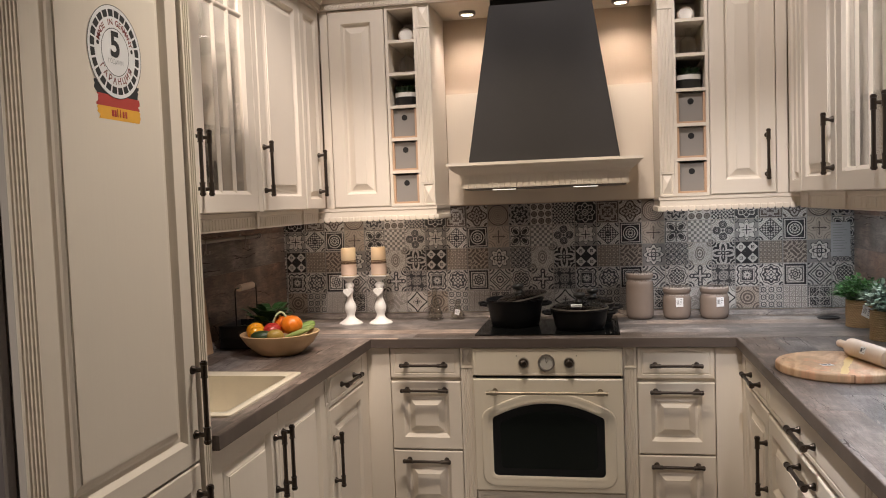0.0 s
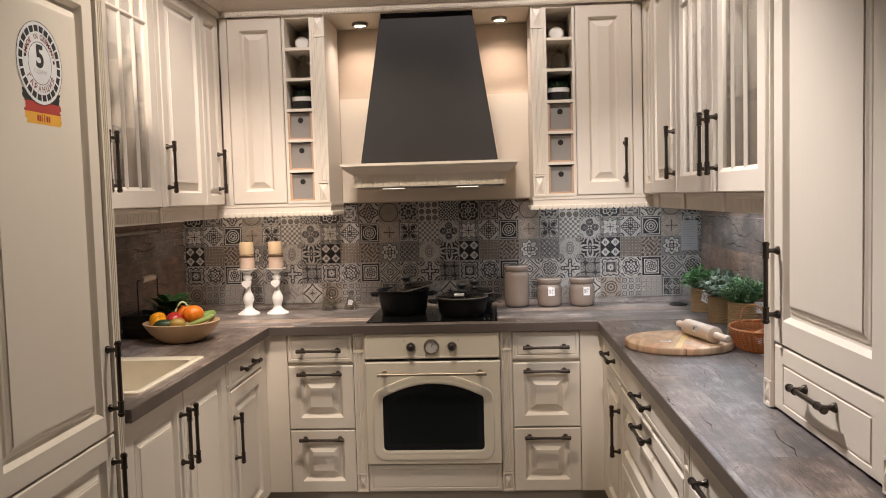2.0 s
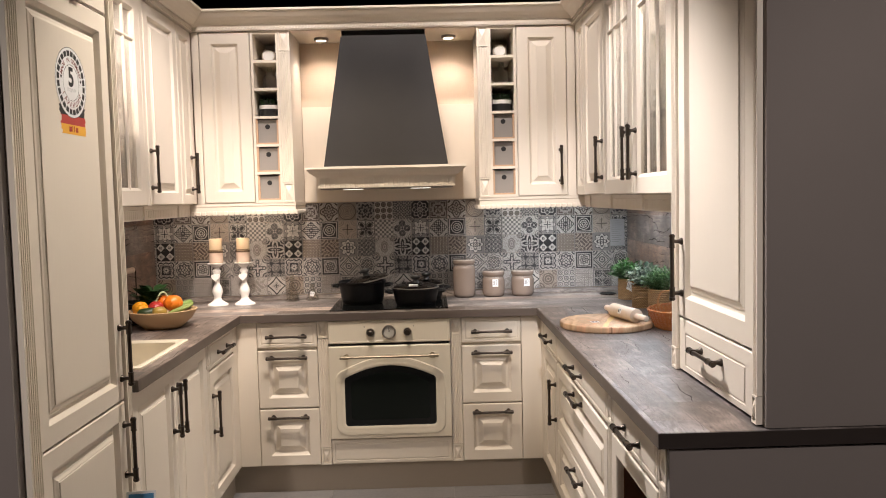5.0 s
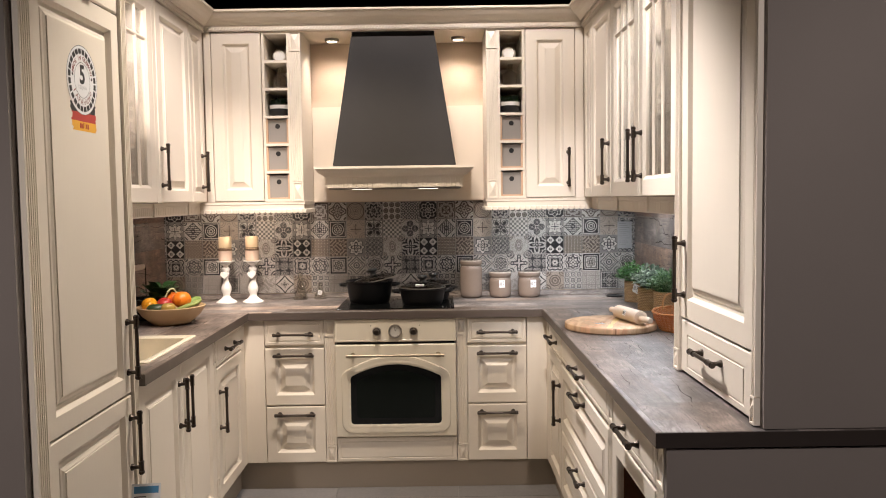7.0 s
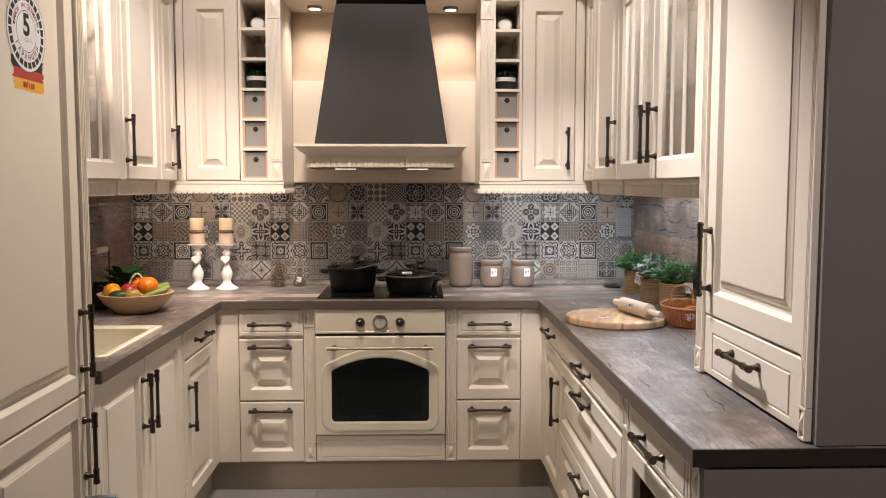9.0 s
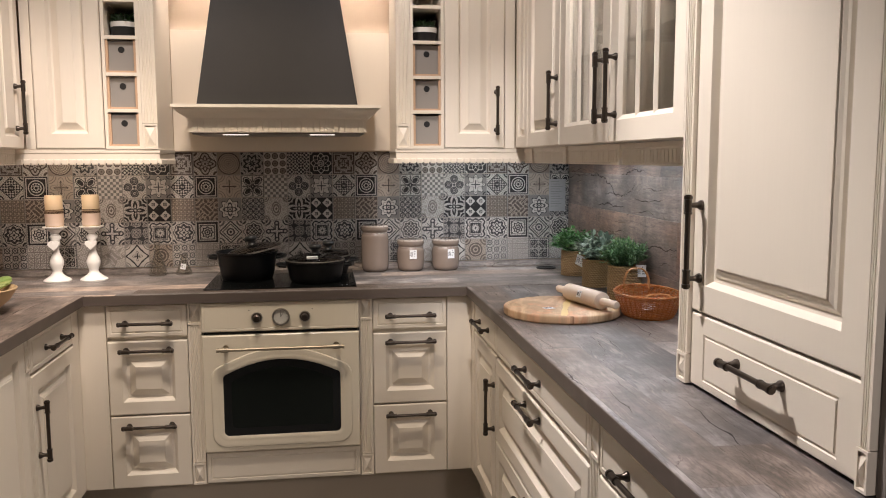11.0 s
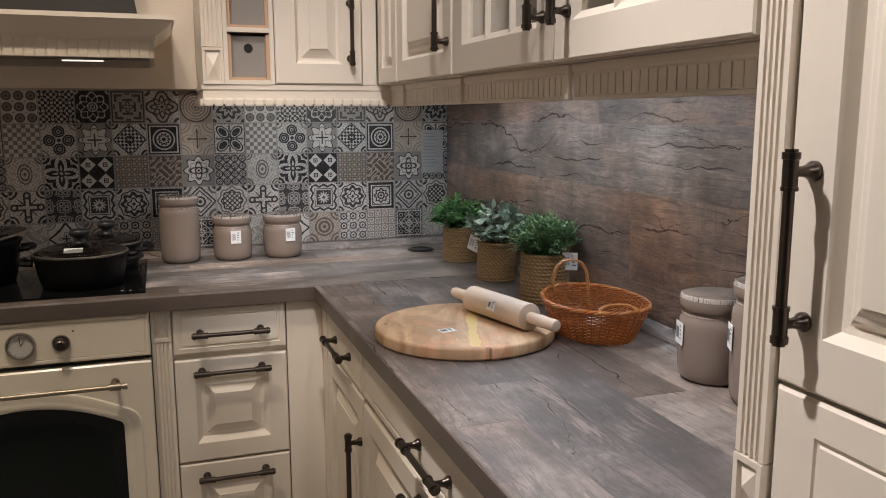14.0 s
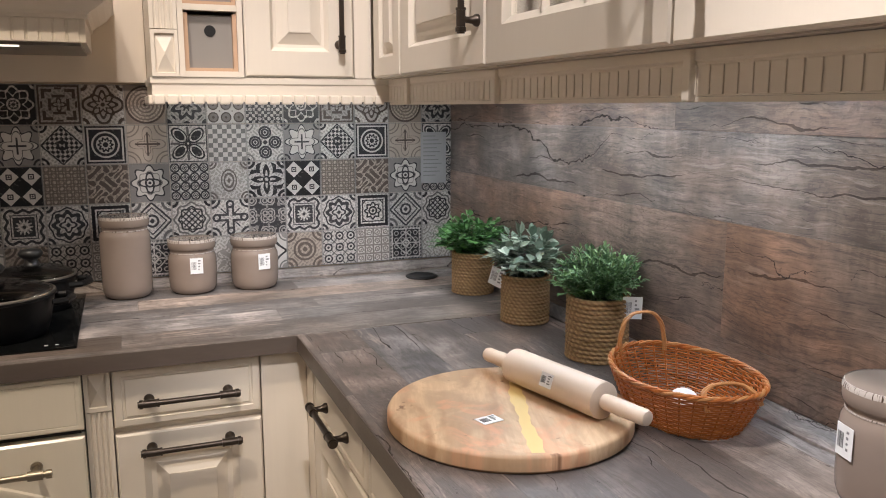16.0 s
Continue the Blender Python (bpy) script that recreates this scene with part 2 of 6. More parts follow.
BLACKGLASS = Mat("black_glass", (0.006, 0.0065, 0.0065), 0.10, Specular_IOR_Level=0.3).m
OVENGLASS = Mat("oven_glass", (0.006, 0.0085, 0.007), 0.14, Specular_IOR_Level=0.2).m
WHITE = plain("white_gloss_paint", (0.80, 0.78, 0.74), 0.3)
CERAMIC = plain("cream_ceramic_sink", (0.80, 0.72, 0.57), 0.25)
JARM = plain("taupe_glazed_ceramic", (0.250, 0.198, 0.165), 0.16, 0.0, 0.0, 20)
WAX = plain("cream_candle_wax", (0.52, 0.40, 0.26), 0.5, Subsurface_Weight=0.15, Subsurface_Radius=(0.02, 0.012, 0.006))
CORD = plain("brown_cord", (0.10, 0.055, 0.03), 0.8)
PAPER = plain("white_paper_label", (0.80, 0.80, 0.80), 0.6)
INK = plain("black_print", (0.02, 0.02, 0.022), 0.6)
REDINK = plain("red_print", (0.45, 0.05, 0.04), 0.6)
DARKRED = plain("dark_red_print", (0.20, 0.035, 0.03), 0.6)
GOLDINK = plain("gold_print", (0.80, 0.42, 0.05), 0.5)
BLUEINK = plain("blue_print", (0.08, 0.25, 0.45), 0.5)
TAGGREY = plain("grey_print", (0.45, 0.45, 0.46), 0.6)


def turned(name, a1, a2, scale=1.0, rough=0.5, axis=0, rings=9.0):
    """Pale solid wood with long figure along an axis."""
    a = Mat(name, a1, rough)
    ax = a.xyz()
    k = [7.0, 7.0, 7.0]
    k[axis] = 1.3
    vec = a.vec(ax[0] * (k[0] * scale), ax[1] * (k[1] * scale), ax[2] * (k[2] * scale))
    n = a.noise(vec, 1.0, 4, 0.5, 0.6)
    fig = (n * rings).sin() * 0.5 + 0.5
    fine = a.noise(a.vec(ax[0] * (k[0] * 30), ax[1] * (k[1] * 30), ax[2] * (k[2] * 30)), 1.0, 3)
    a.set("Base Color", a.mix(fig * 0.72 + fine * 0.28, a1, a2))
    a.set("Roughness", fine * 0.15 + (rough - 0.07))
    a.bump(fine, 0.1, 0.0005)
    return a.m


def mango():
    """Mango wood: swirling figure, pinkish and grey-brown patches, small knots."""
    a = Mat("mango_wood", (0.5, 0.35, 0.2), 0.5)
    x, y, z = a.xyz()
    n = a.noise(a.vec(x * 10.0, y * 2.2, z * 3.0), 1.0, 5, 0.5, 0.9)
    wave = (n * 22.0 + x * 120.0 + a.noise(a.vec(x * 30.0, y * 9.0, 0.0), 1.0, 3) * 3.0).sin() * 0.5 + 0.5
    fig = wave * wave * a.ramp(a.noise(a.vec(x * 7.0, y * 5.0, 4.0), 1.0, 3), (0.40, 0.2), (0.60, 1.0))
    fine = a.noise(a.vec(x * 210.0, y * 14.0, z * 60.0), 1.0, 4)
    patch = a.noise(a.vec(x * 9.0, y * 6.0, 2.0), 1.0, 5, 0.6, 0.5)
    pink = a.noise(a.vec(x * 13.0, y * 10.0, 7.3), 1.0, 4, 0.6, 0.8)
    knot = a.noise(a.vec(x * 34.0, y * 30.0, 1.7), 1.0, 3)
    col = a.mix(fine * 0.9 + 0.05, (0.47, 0.290, 0.160), (0.74, 0.545, 0.360))
    col = a.mix(fig * 0.9, col, (0.33, 0.180, 0.088))
    col = a.mix(a.ramp(patch, (0.47, 0.0), (0.58, 0.7)), col, (0.37, 0.240, 0.140))
    col = a.mix(a.ramp(pink, (0.52, 0.0), (0.62, 0.65)), col, (0.64, 0.315, 0.180))
    col = a.mix(a.ramp(knot, (0.66, 0.0), (0.72, 0.85)), col, (0.16, 0.075, 0.035))
    a.set("Base Color", col)
    a.set("Roughness", fine * 0.2 + 0.38)
    return a.bump(fine * 0.6 + fig * 0.4, 0.2, 0.0006).m


MANGO = mango()
SAPWOOD = turned("pale_sapwood", (0.66, 0.48, 0.19), (0.76, 0.60, 0.31), 1.0, 0.5, 1)
PINWOOD = turned("beech_wood", (0.67, 0.54, 0.43), (0.75, 0.62, 0.51), 2.0, 0.5, 0)
BOWLWOOD = turned("bowl_wood", (0.58, 0.40, 0.22), (0.68, 0.50, 0.31), 1.0, 0.42, 0)
EDGE = turned("dark_edge_band", (0.030, 0.022, 0.019), (0.050, 0.038, 0.032), 1.0, 0.45, 0)
NICHEWOOD = turned("brown_niche_wood", (0.20, 0.09, 0.04), (0.30, 0.15, 0.07), 1.0, 0.5, 2)
WICKER = turned("wicker", (0.36, 0.098, 0.019), (0.64, 0.24, 0.058), 6.0, 0.36, 0)
PALECANE = turned("pale_wicker", (0.44, 0.19, 0.065), (0.62, 0.34, 0.15), 6.0, 0.36, 0)


def rope():
    a = Mat("sisal_rope", (0.34, 0.22, 0.12), 0.9)
    x, y, z = a.xyz()
    ang = y.op("ARCTAN2", x)
    strand = (ang * 30.0 + z * 520.0).sin() * 0.5 + 0.5
    fibre = a.noise(a.vec(ang * 16.0 + z * 300.0, ang * -50.0 + z * 900.0, 0.0), 1.0, 3)
    big = a.noise(a.vec(ang * 3.0, z * 160.0, 3.0), 1.0, 3)
    a.set("Base Color", a.mix(strand * 0.22 + fibre * 0.60 + big * 0.55 - 0.22, (0.105, 0.052, 0.020), (0.60, 0.385, 0.190)))
    return a.bump(strand * 0.6 + fibre, 0.6, 0.0015).m


ROPE = rope()


def glaze_rim():
    """Taupe glaze broken through to dark brown in short runs along an edge."""
    a = Mat("mottled_glaze_rim", (0.2, 0.15, 0.12), 0.12)
    x, y, z = a.xyz()
    ang = y.op("ARCTAN2", x)
    n = a.noise(a.vec(ang * 22.0, z * 60.0, 0.0), 1.0, 3, 0.6)
    a.set("Base Color", a.mix(a.ramp(n, (0.38, 0.0), (0.46, 1.0)), (0.060, 0.038, 0.028), (0.42, 0.37, 0.33)))
    return a.m


JARGLAZE = glaze_rim()


def leafy(name, dark, light):
    a = Mat(name, dark, 0.5)
    r = a.island()
    a.set("Base Color", a.mix(r * r * 0.8 + a.noise(a.coords(), 40, 2) * 0.3, dark, light))
    a.set("Roughness", 0.30)
    return a.bump(a.noise(a.coords(), 150, 2), 0.2, 0.001).m


LEAF_A = leafy("fresh_green_leaf", (0.020, 0.085, 0.022), (0.210, 0.420, 0.150))
LEAF_B = leafy("grey_green_leaf", (0.050, 0.095, 0.062), (0.46, 0.53, 0.42))
LEAF_C = leafy("fine_green_leaf", (0.026, 0.090, 0.034), (0.230, 0.360, 0.150))
LEAF_D = leafy("dark_green_leaf", (0.012, 0.035, 0.010), (0.04, 0.10, 0.03))
SOIL = plain("dark_moss", (0.02, 0.025, 0.012), 0.9, 0.0, 0.5, 200)


def glass(name, tint=(1, 1, 1), rough=0.0, wave=0.0, edge=0.65, power=5.0):
    """Thin glass: clear through, mirror-like at a slant."""
    m = bpy.data.materials.new(name)
    m.use_nodes = True
    nt = m.node_tree
    nt.nodes.remove(nt.nodes["Principled BSDF"])
    tr, gl = nt.nodes.new("ShaderNodeBsdfTransparent"), nt.nodes.new("ShaderNodeBsdfGlossy")
    mx, fr = nt.nodes.new("ShaderNodeMixShader"), nt.nodes.new("ShaderNodeLayerWeight")
    tr.inputs[0].default_value, gl.inputs["Roughness"].default_value = (*tint, 1), rough
    fac = V(nt, fr.outputs["Facing"]).op("POWER", power) * edge + 0.04
    if wave:
        c, n, b = nt.nodes.new("ShaderNodeTexCoord"), nt.nodes.new("ShaderNodeTexNoise"), nt.nodes.new("ShaderNodeBump")
        n.inputs["Scale"].default_value, n.inputs["Detail"].default_value = 14.0, 2.0
        b.inputs["Strength"].default_value, b.inputs["Distance"].default_value = wave, 0.004
        nt.links.new(c.outputs["Object"], n.inputs["Vector"])
        nt.links.new(n.outputs[0], b.inputs["Height"])
        nt.links.new(b.outputs[0], gl.inputs["Normal"])
        nt.links.new(b.outputs[0], fr.inputs["Normal"])
    nt.links.new(fac.s, mx.inputs[0])
    nt.links.new(tr.outputs[0], mx.inputs[1])
    nt.links.new(gl.outputs[0], mx.inputs[2])
    nt.links.new(mx.outputs[0], nt.nodes["Material Output"].inputs[0])
    return m


PANE = glass("door_glass", (0.95, 0.95, 0.935), 0.03, 0.05)
BOTTLE = glass("bottle_glass", (0.95, 0.945, 0.925), 0.04, 0.0, 0.85, 2.2)
CLEAR = glass("clear_glass", (0.95, 0.955, 0.95), 0.03)


def glowing(name, color, strength):
    a = Mat(name, (0.9, 0.9, 0.9), 0.4)
    a.set("Emission Color", (*color, 1))
    a.set("Emission Strength", strength)
    return a.m


LIT = glowing("lit_lens", (1.0, 0.88, 0.70), 14.0)
LIT_C = glowing("lit_cabinet_lens", (1.0, 0.92, 0.80), 8.0)
LIT_H = glowing("lit_hood_lens", (1.0, 0.92, 0.80), 1.7)


def floor_tiles():
    a = Mat("grey_floor_tile", (0.16, 0.155, 0.15), 0.4)
    n = a.noise(a.coords(), 5.0, 5)
    f = a.noise(a.coords(), 60.0, 4)
    a.set("Base Color", a.mix(n * 0.6 + f * 0.4 + (a.chance() - 0.5) * 0.3, (0.15, 0.142, 0.14), (0.33, 0.315, 0.31)))
    return a.bump(f, 0.1, 0.001).m


FLOORM = floor_tiles()


# ---- mesh helpers ----
def box(bm, x0, x1, y0, y1, z0, z1, bevel=0.0):
    t = bmesh.new() if bevel else bm
    r = bmesh.ops.create_cube(t, size=1, matrix=Matrix.LocRotScale(((x0 + x1) / 2, (y0 + y1) / 2, (z0 + z1) / 2), None,
                                                                   (abs(x1 - x0), abs(y1 - y0), abs(z1 - z0))))
    if bevel:
        bmesh.ops.bevel(t, geom=t.edges[:], offset=bevel, segments=2, affect="EDGES", profile=0.6)
        pour(bm, t)
    return bm


def pour(bm, other, m=None):
    """Adds another bmesh to bm."""
    if m is not None:
        other.transform(m)
    me = bpy.data.meshes.new("pour")
    other.to_mesh(me)
    other.free()
    bm.from_mesh(me)
    bpy.data.meshes.remove(me)
    return bm


def rod(bm, p, q, r, seg=12, r2=None):
    p, q = Vector(p), Vector(q)
    d = q - p
    m = Matrix.Translation((p + q) / 2) @ d.to_track_quat("Z", "Y").to_matrix().to_4x4()
    bmesh.ops.create_cone(bm, cap_ends=True, segments=seg, radius1=r, radius2=r if r2 is None else r2, depth=d.length, matrix=m)
    return bm


def lathe(bm, prof, seg=32, m=Matrix()):
    """Turns a profile of (radius, height) round z."""
    rings = []
    for r, z in prof:
        if r < 1e-5:
            rings.append([bm.verts.new(m @ Vector((0, 0, z)))])
        else:
            rings.append([bm.verts.new(m @ Vector((r * math.cos(2 * math.pi * i / seg), r * math.sin(2 * math.pi * i / seg), z))) for i in range(seg)])
    for a, b in zip(rings, rings[1:]):
        for i in range(seg):
            j = (i + 1) % seg
            if len(a) == 1 and len(b) == 1:
                continue
            if len(a) == 1:
                bm.faces.new((a[0], b[j], b[i]))
            elif len(b) == 1:
                bm.faces.new((a[i], a[j], b[0]))
            else:
                bm.faces.new((a[i], a[j], b[j], b[i]))
    return bm


def tube(bm, pts, r, seg=8, closed=False, taper=None):
    """A round tube along points."""
    pts = [Vector(p) for p in pts]
    n, rings, up = len(pts), [], None
    for i, p in enumerate(pts):
        a, b = (pts[i - 1], pts[(i + 1) % n]) if closed else (pts[max(i - 1, 0)], pts[min(i + 1, n - 1)])
        d = (b - a).normalized()
        if up is None:
            up = d.orthogonal().normalized()
        up = (up - d * up.dot(d)).normalized()
        side = d.cross(up)
        rr = r if taper is None else r * taper(i / max(n - 1, 1))
        rings.append([bm.verts.new(p + (up * math.cos(2 * math.pi * k / seg) + side * math.sin(2 * math.pi * k / seg)) * rr) for k in range(seg)])
    for i in range(n if closed else n - 1):
        a, b = rings[i], rings[(i + 1) % n]
        for k in range(seg):
            j = (k + 1) % seg
            bm.faces.new((a[k], a[j], b[j], b[k]))
    if not closed:
        bm.faces.new(rings[0][::-1])
        bm.faces.new(rings[-1])
    return bm


def prism(bm, poly, axis, lo, hi):
    """A polygon of 2D points drawn out along an axis (0 x, 1 y, 2 z)."""
    def put(p, h):
        c = [p[0], p[1]]
        c.insert(axis, h)
        return bm.verts.new(c)
    a, b = [put(p, lo) for p in poly], [put(p, hi) for p in poly]
    n = len(poly)
    bm.faces.new(a[::-1])
    bm.faces.new(b)
    for i in range(n):
        j = (i + 1) % n
        bm.faces.new((a[i], a[j], b[j], b[i]))
    return bm


def rings_panel(bm, x0, z0, w, h, rings, close=False, margins=None):
    """A board whose face is stepped in rectangles: rings of (inset, y). margins: left, right, lower and upper inset of a groove."""
    loops = []
    for ins, y in rings:
        l, r, d, u = [ins if margins is None or ins < 0.01 else m + ins - 0.016 for m in margins or (0,) * 4]
        loops.append([bm.verts.new(p) for p in ((x0 + l, y, z0 + d), (x0 + w - r, y, z0 + d), (x0 + w - r, y, z0 + h - u), (x0 + l, y, z0 + h - u))])
    pairs = list(zip(loops, loops[1:])) + ([(loops[-1], loops[0])] if close else [])
    for a, b in pairs:
        for i in range(4):
            j = (i + 1) % 4
            bm.faces.new((a[i], a[j], b[j], b[i]))
    if not close:
        bm.faces.new(loops[0][::-1])
        bm.faces.new(loops[-1])
    return bm


def mesh_of(name, bm, material, smooth=False):
    bmesh.ops.recalc_face_normals(bm, faces=bm.faces[:])
    me = bpy.data.meshes.new(name)
    bm.to_mesh(me)
    bm.free()
    me.materials.append(material)
    if smooth:
        for p in me.polygons:
            p.use_smooth = True
        me.set_sharp_from_angle(angle=radians(40))
    return me


def part(name, bm, material, parent, label="", at=None, smooth=False):
    ob = new(name, bm if isinstance(bm, bpy.types.Mesh) else mesh_of(name, bm, material, smooth))
    ob.parent = parent
    if at is not None:
        ob.matrix_basis = at
    return tagged(ob, label)


def thing(name, label, category, m=Matrix(), group="", kind=""):
    ob = new(name)
    ob.empty_display_size = 0.1
    ob.matrix_basis = m
    return tagged(ob, label, category, group, kind)


def solid(name, bm, material, label, category="", m=Matrix(), group="", kind="", smooth=False):
    ob = new(name, mesh_of(name, bm, material, smooth))
    ob.matrix_basis = m
    return tagged(ob, label, category, group, kind)


B = bmesh.new

import itertools

# ---- setting ----
XW, YB, YT = 1.318, 0.575, 2.41          # side walls, tiled wall, top of the partition walls


def setting(name, label, material, *boxes):
    bm = B()
    for b in boxes:
        box(bm, *b)
    return solid(name, bm, material, label, kind="structure")


floor = setting("floor", "grey stone-look showroom floor", FLOORM, (-6, 6, -8, 6, -0.10, -0.004))
setting("ceiling", "black painted showroom ceiling", DARK, (-6, 6, -8, 6, 3.3, 3.4))
# walls out of view, added to close the room round the light
setting("wall_far", "added dark wall far behind the kitchen, out of view", DARK, (-6, 6, 5.9, 6, 0, 3.3))
setting("wall_behind", "added plain wall opposite the kitchen, out of view", UNSEEN_WALL, (-6, 6, -8, -7.9, 0, 3.3))
setting("wall_west", "added plain side wall, out of view", UNSEEN_WALL, (-6, -5.9, -7.9, 5.9, 0, 3.3))
setting("wall_east", "added plain side wall, out of view", UNSEEN_WALL, (5.9, 6, -7.9, 5.9, 0, 3.3))
wall_back = setting("wall_north", "beige partition wall behind the hood", BEIGE, (-XW - 0.1, XW + 0.1, 0.58, 0.68, 0, YT))
wall_right = setting("wall_right", "partition wall clad with weathered planks", GREY, (XW + 0.008, XW + 0.10, -2.085, 0.578, 0, YT))
wall_left = setting("wall_left", "partition wall clad with weathered planks", GREY, (-XW - 0.10, -XW - 0.008, -2.05, 0.578, 0, YT))
setting("end_wall_right", "grey painted end wall beside the tall cupboard", GREY,
        (0.972, 2.6, -2.108, -2.088, 0.902, YT), (0.748, 2.6, -2.108, -2.088, 0, 0.858))
setting("end_wall_left", "grey painted end wall beside the fridge cupboard", GREY, (-2.6, -0.75, -2.085, -2.059, 0, YT))
setting("soffit", "cream soffit board above the hood", PANEL, (-0.470, 0.470, 0.227, 0.573, 2.300, 2.318))
setting("niche_panel", "cream panel on the wall behind the hood", PANEL, (-0.470, 0.470, 0.560, 0.579, 1.436, 1.955))
for b in ((-0.79, 0.79, 0.05, 0.066, 0, 0.146), (0.79, 0.806, -2.086, 0.05, 0, 0.146), (-0.806, -0.79, -2.05, 0.05, 0, 0.146)):
    setting("plinth", "taupe plinth below the base units", PLINTH, b)
# sloped sealing strips where the worktop meets the walls
CANT = [(0.002, 0.9005), (0.027, 0.9005), (0.027, 0.905), (0.022, 0.911), (0.009, 0.923), (0.005, 0.925), (0.002, 0.925)]
solid("trim", prism(B(), [(0.574 - o, z) for o, z in CANT], 0, -XW, XW), STRIP_X, "grey oak sealing strip between worktop and tiles", kind="structure")
for s, y0 in ((1, -1.40), (-1, -1.40)):
    solid("trim", prism(B(), [(s * (XW - o), z) for o, z in CANT], 1, y0, 0.546), STRIP_Y, "grey oak sealing strip between worktop and wall", kind="structure")


def crown(name, label, path, profile, material):
    """A moulding swept along a path of (x, y), mitred; profile of (outward, z)."""
    pts = [Vector(p) for p in path]
    mit = []
    for i, p in enumerate(pts):
        ns = []
        for a, b in ((i - 1, i), (i, i + 1)):
            if 0 <= a and b < len(pts):
                d = (pts[b] - pts[a]).normalized()
                ns.append(Vector((d.y, -d.x)))
        n = ns[0] if len(ns) == 1 else (ns[0] + ns[1]) / (1 + ns[0].dot(ns[1]))
        mit.append(n)
    bm = B()
    rings = [[bm.verts.new((p.x + n.x * o, p.y + n.y * o, z)) for o, z in profile] for p, n in zip(pts, mit)]
    k = len(profile)
    for a, b in zip(rings, rings[1:]):
        for i in range(k):
            j = (i + 1) % k
            bm.faces.new((a[i], a[j], b[j], b[i]))
    bm.faces.new(rings[0])
    bm.faces.new(rings[-1][::-1])
    return solid(name, bm, material, label, kind="structure")


CROWN = [(-0.735, -2.055), (-0.735, -1.402), (-0.965, -1.402), (-0.965, 0.225), (0.968, 0.225), (0.968, -2.085)]
cornice = crown("cornice", "cream crown moulding above the wall units", CROWN,
                [(-0.02, 2.304), (0.012, 2.304), (0.012, 2.330), (0.020, 2.331), (0.026, 2.340), (0.040, 2.352), (0.058, 2.362),
                 (0.072, 2.376), (0.078, 2.386), (0.086, 2.388), (0.086, 2.398), (-0.02, 2.398)], CREAM_H)


def along(path, step, out):
    """Places at even steps along a path, moved outward, with the way's angle."""
    for a, b in zip(path, path[1:]):
        a, b = Vector(a), Vector(b)
        d = (b - a).normalized()
        n, length = Vector((d.y, -d.x)), (b - a).length
        count = max(int((length - out) / step), 1)
        for i in range(count):
            p = a + d * (step * (i + 0.5)) + n * out
            yield p, math.atan2(d.y, d.x)


bm = B()
for p, ang in along(CROWN, 0.016, 0.012):
    bmesh.ops.create_cube(bm, size=1, matrix=Matrix.LocRotScale((p.x, p.y, 2.317), Euler((0, 0.5, ang)), (0.011, 0.010, 0.017)))
part("bead_moulding", bm, CREAM_H, cornice)


def light_rail(path, label):
    rail = crown("light_rail", label, path, [(-0.016, 1.3865), (0.000, 1.3865), (0.000, 1.424), (0.003, 1.427), (0.003, 1.440), (-0.016, 1.440)], CREAM_H)
    side = [seg for seg in zip(path, path[1:]) if seg[0][0] == seg[1][0] and abs(seg[0][0]) > 0.9]
    back = [seg for seg in zip(path, path[1:]) if seg not in side]
    bm = B()
    box(bm, -0.0098, 0.0098, -0.0011, 0.0009, -0.0165, 0.0165, 0.001)
    flute = mesh_of("flute", bm, CREAM_H)
    bm = B()
    box(bm, -0.0112, 0.0112, -0.0062, 0.0062, -0.0110, 0.0100, 0.0035)
    bead = mesh_of("bead", bm, CREAM_H)
    for segs, step, out, z, me in ((side, 0.0225, 0.0010, 1.4045, flute), (back, 0.0280, 0.0015, 1.3915, bead)):
        for p, ang in itertools.chain.from_iterable(along(seg, step, out) for seg in segs):
            part(me.name, me, None, rail, at=pose(p.x, p.y, z, 0, 0, math.degrees(ang)))
    for (ax, ay), (_, by) in side:
        s = -1 if ax > 0 else 1
        bm = B()
        box(bm, ax - 0.016 * s, ax, min(ay, by), max(ay, by), 1.380, 1.386)
        part("fluted_board", bm, CREAM_H, rail)
        for jy in (0.080, -0.385, -0.905) if ax > 0 else (0.03, -0.45, -0.92):
            bm = B()
            box(bm, ax - 0.002 * s, ax + 0.010 * s, jy - 0.007, jy + 0.007, 1.3805, 1.4385, 0.003)
            part("rail_joint", bm, CREAM, rail)
    return rail


light_rail([(-1.008, -1.402), (-1.008, 0.232), (-0.470, 0.232), (-0.470, 0.56)], "cream fluted light rail below the wall units")
light_rail([(0.470, 0.56), (0.470, 0.232), (1.014, 0.232), (1.014, -1.428)], "cream fluted light rail below the wall units")


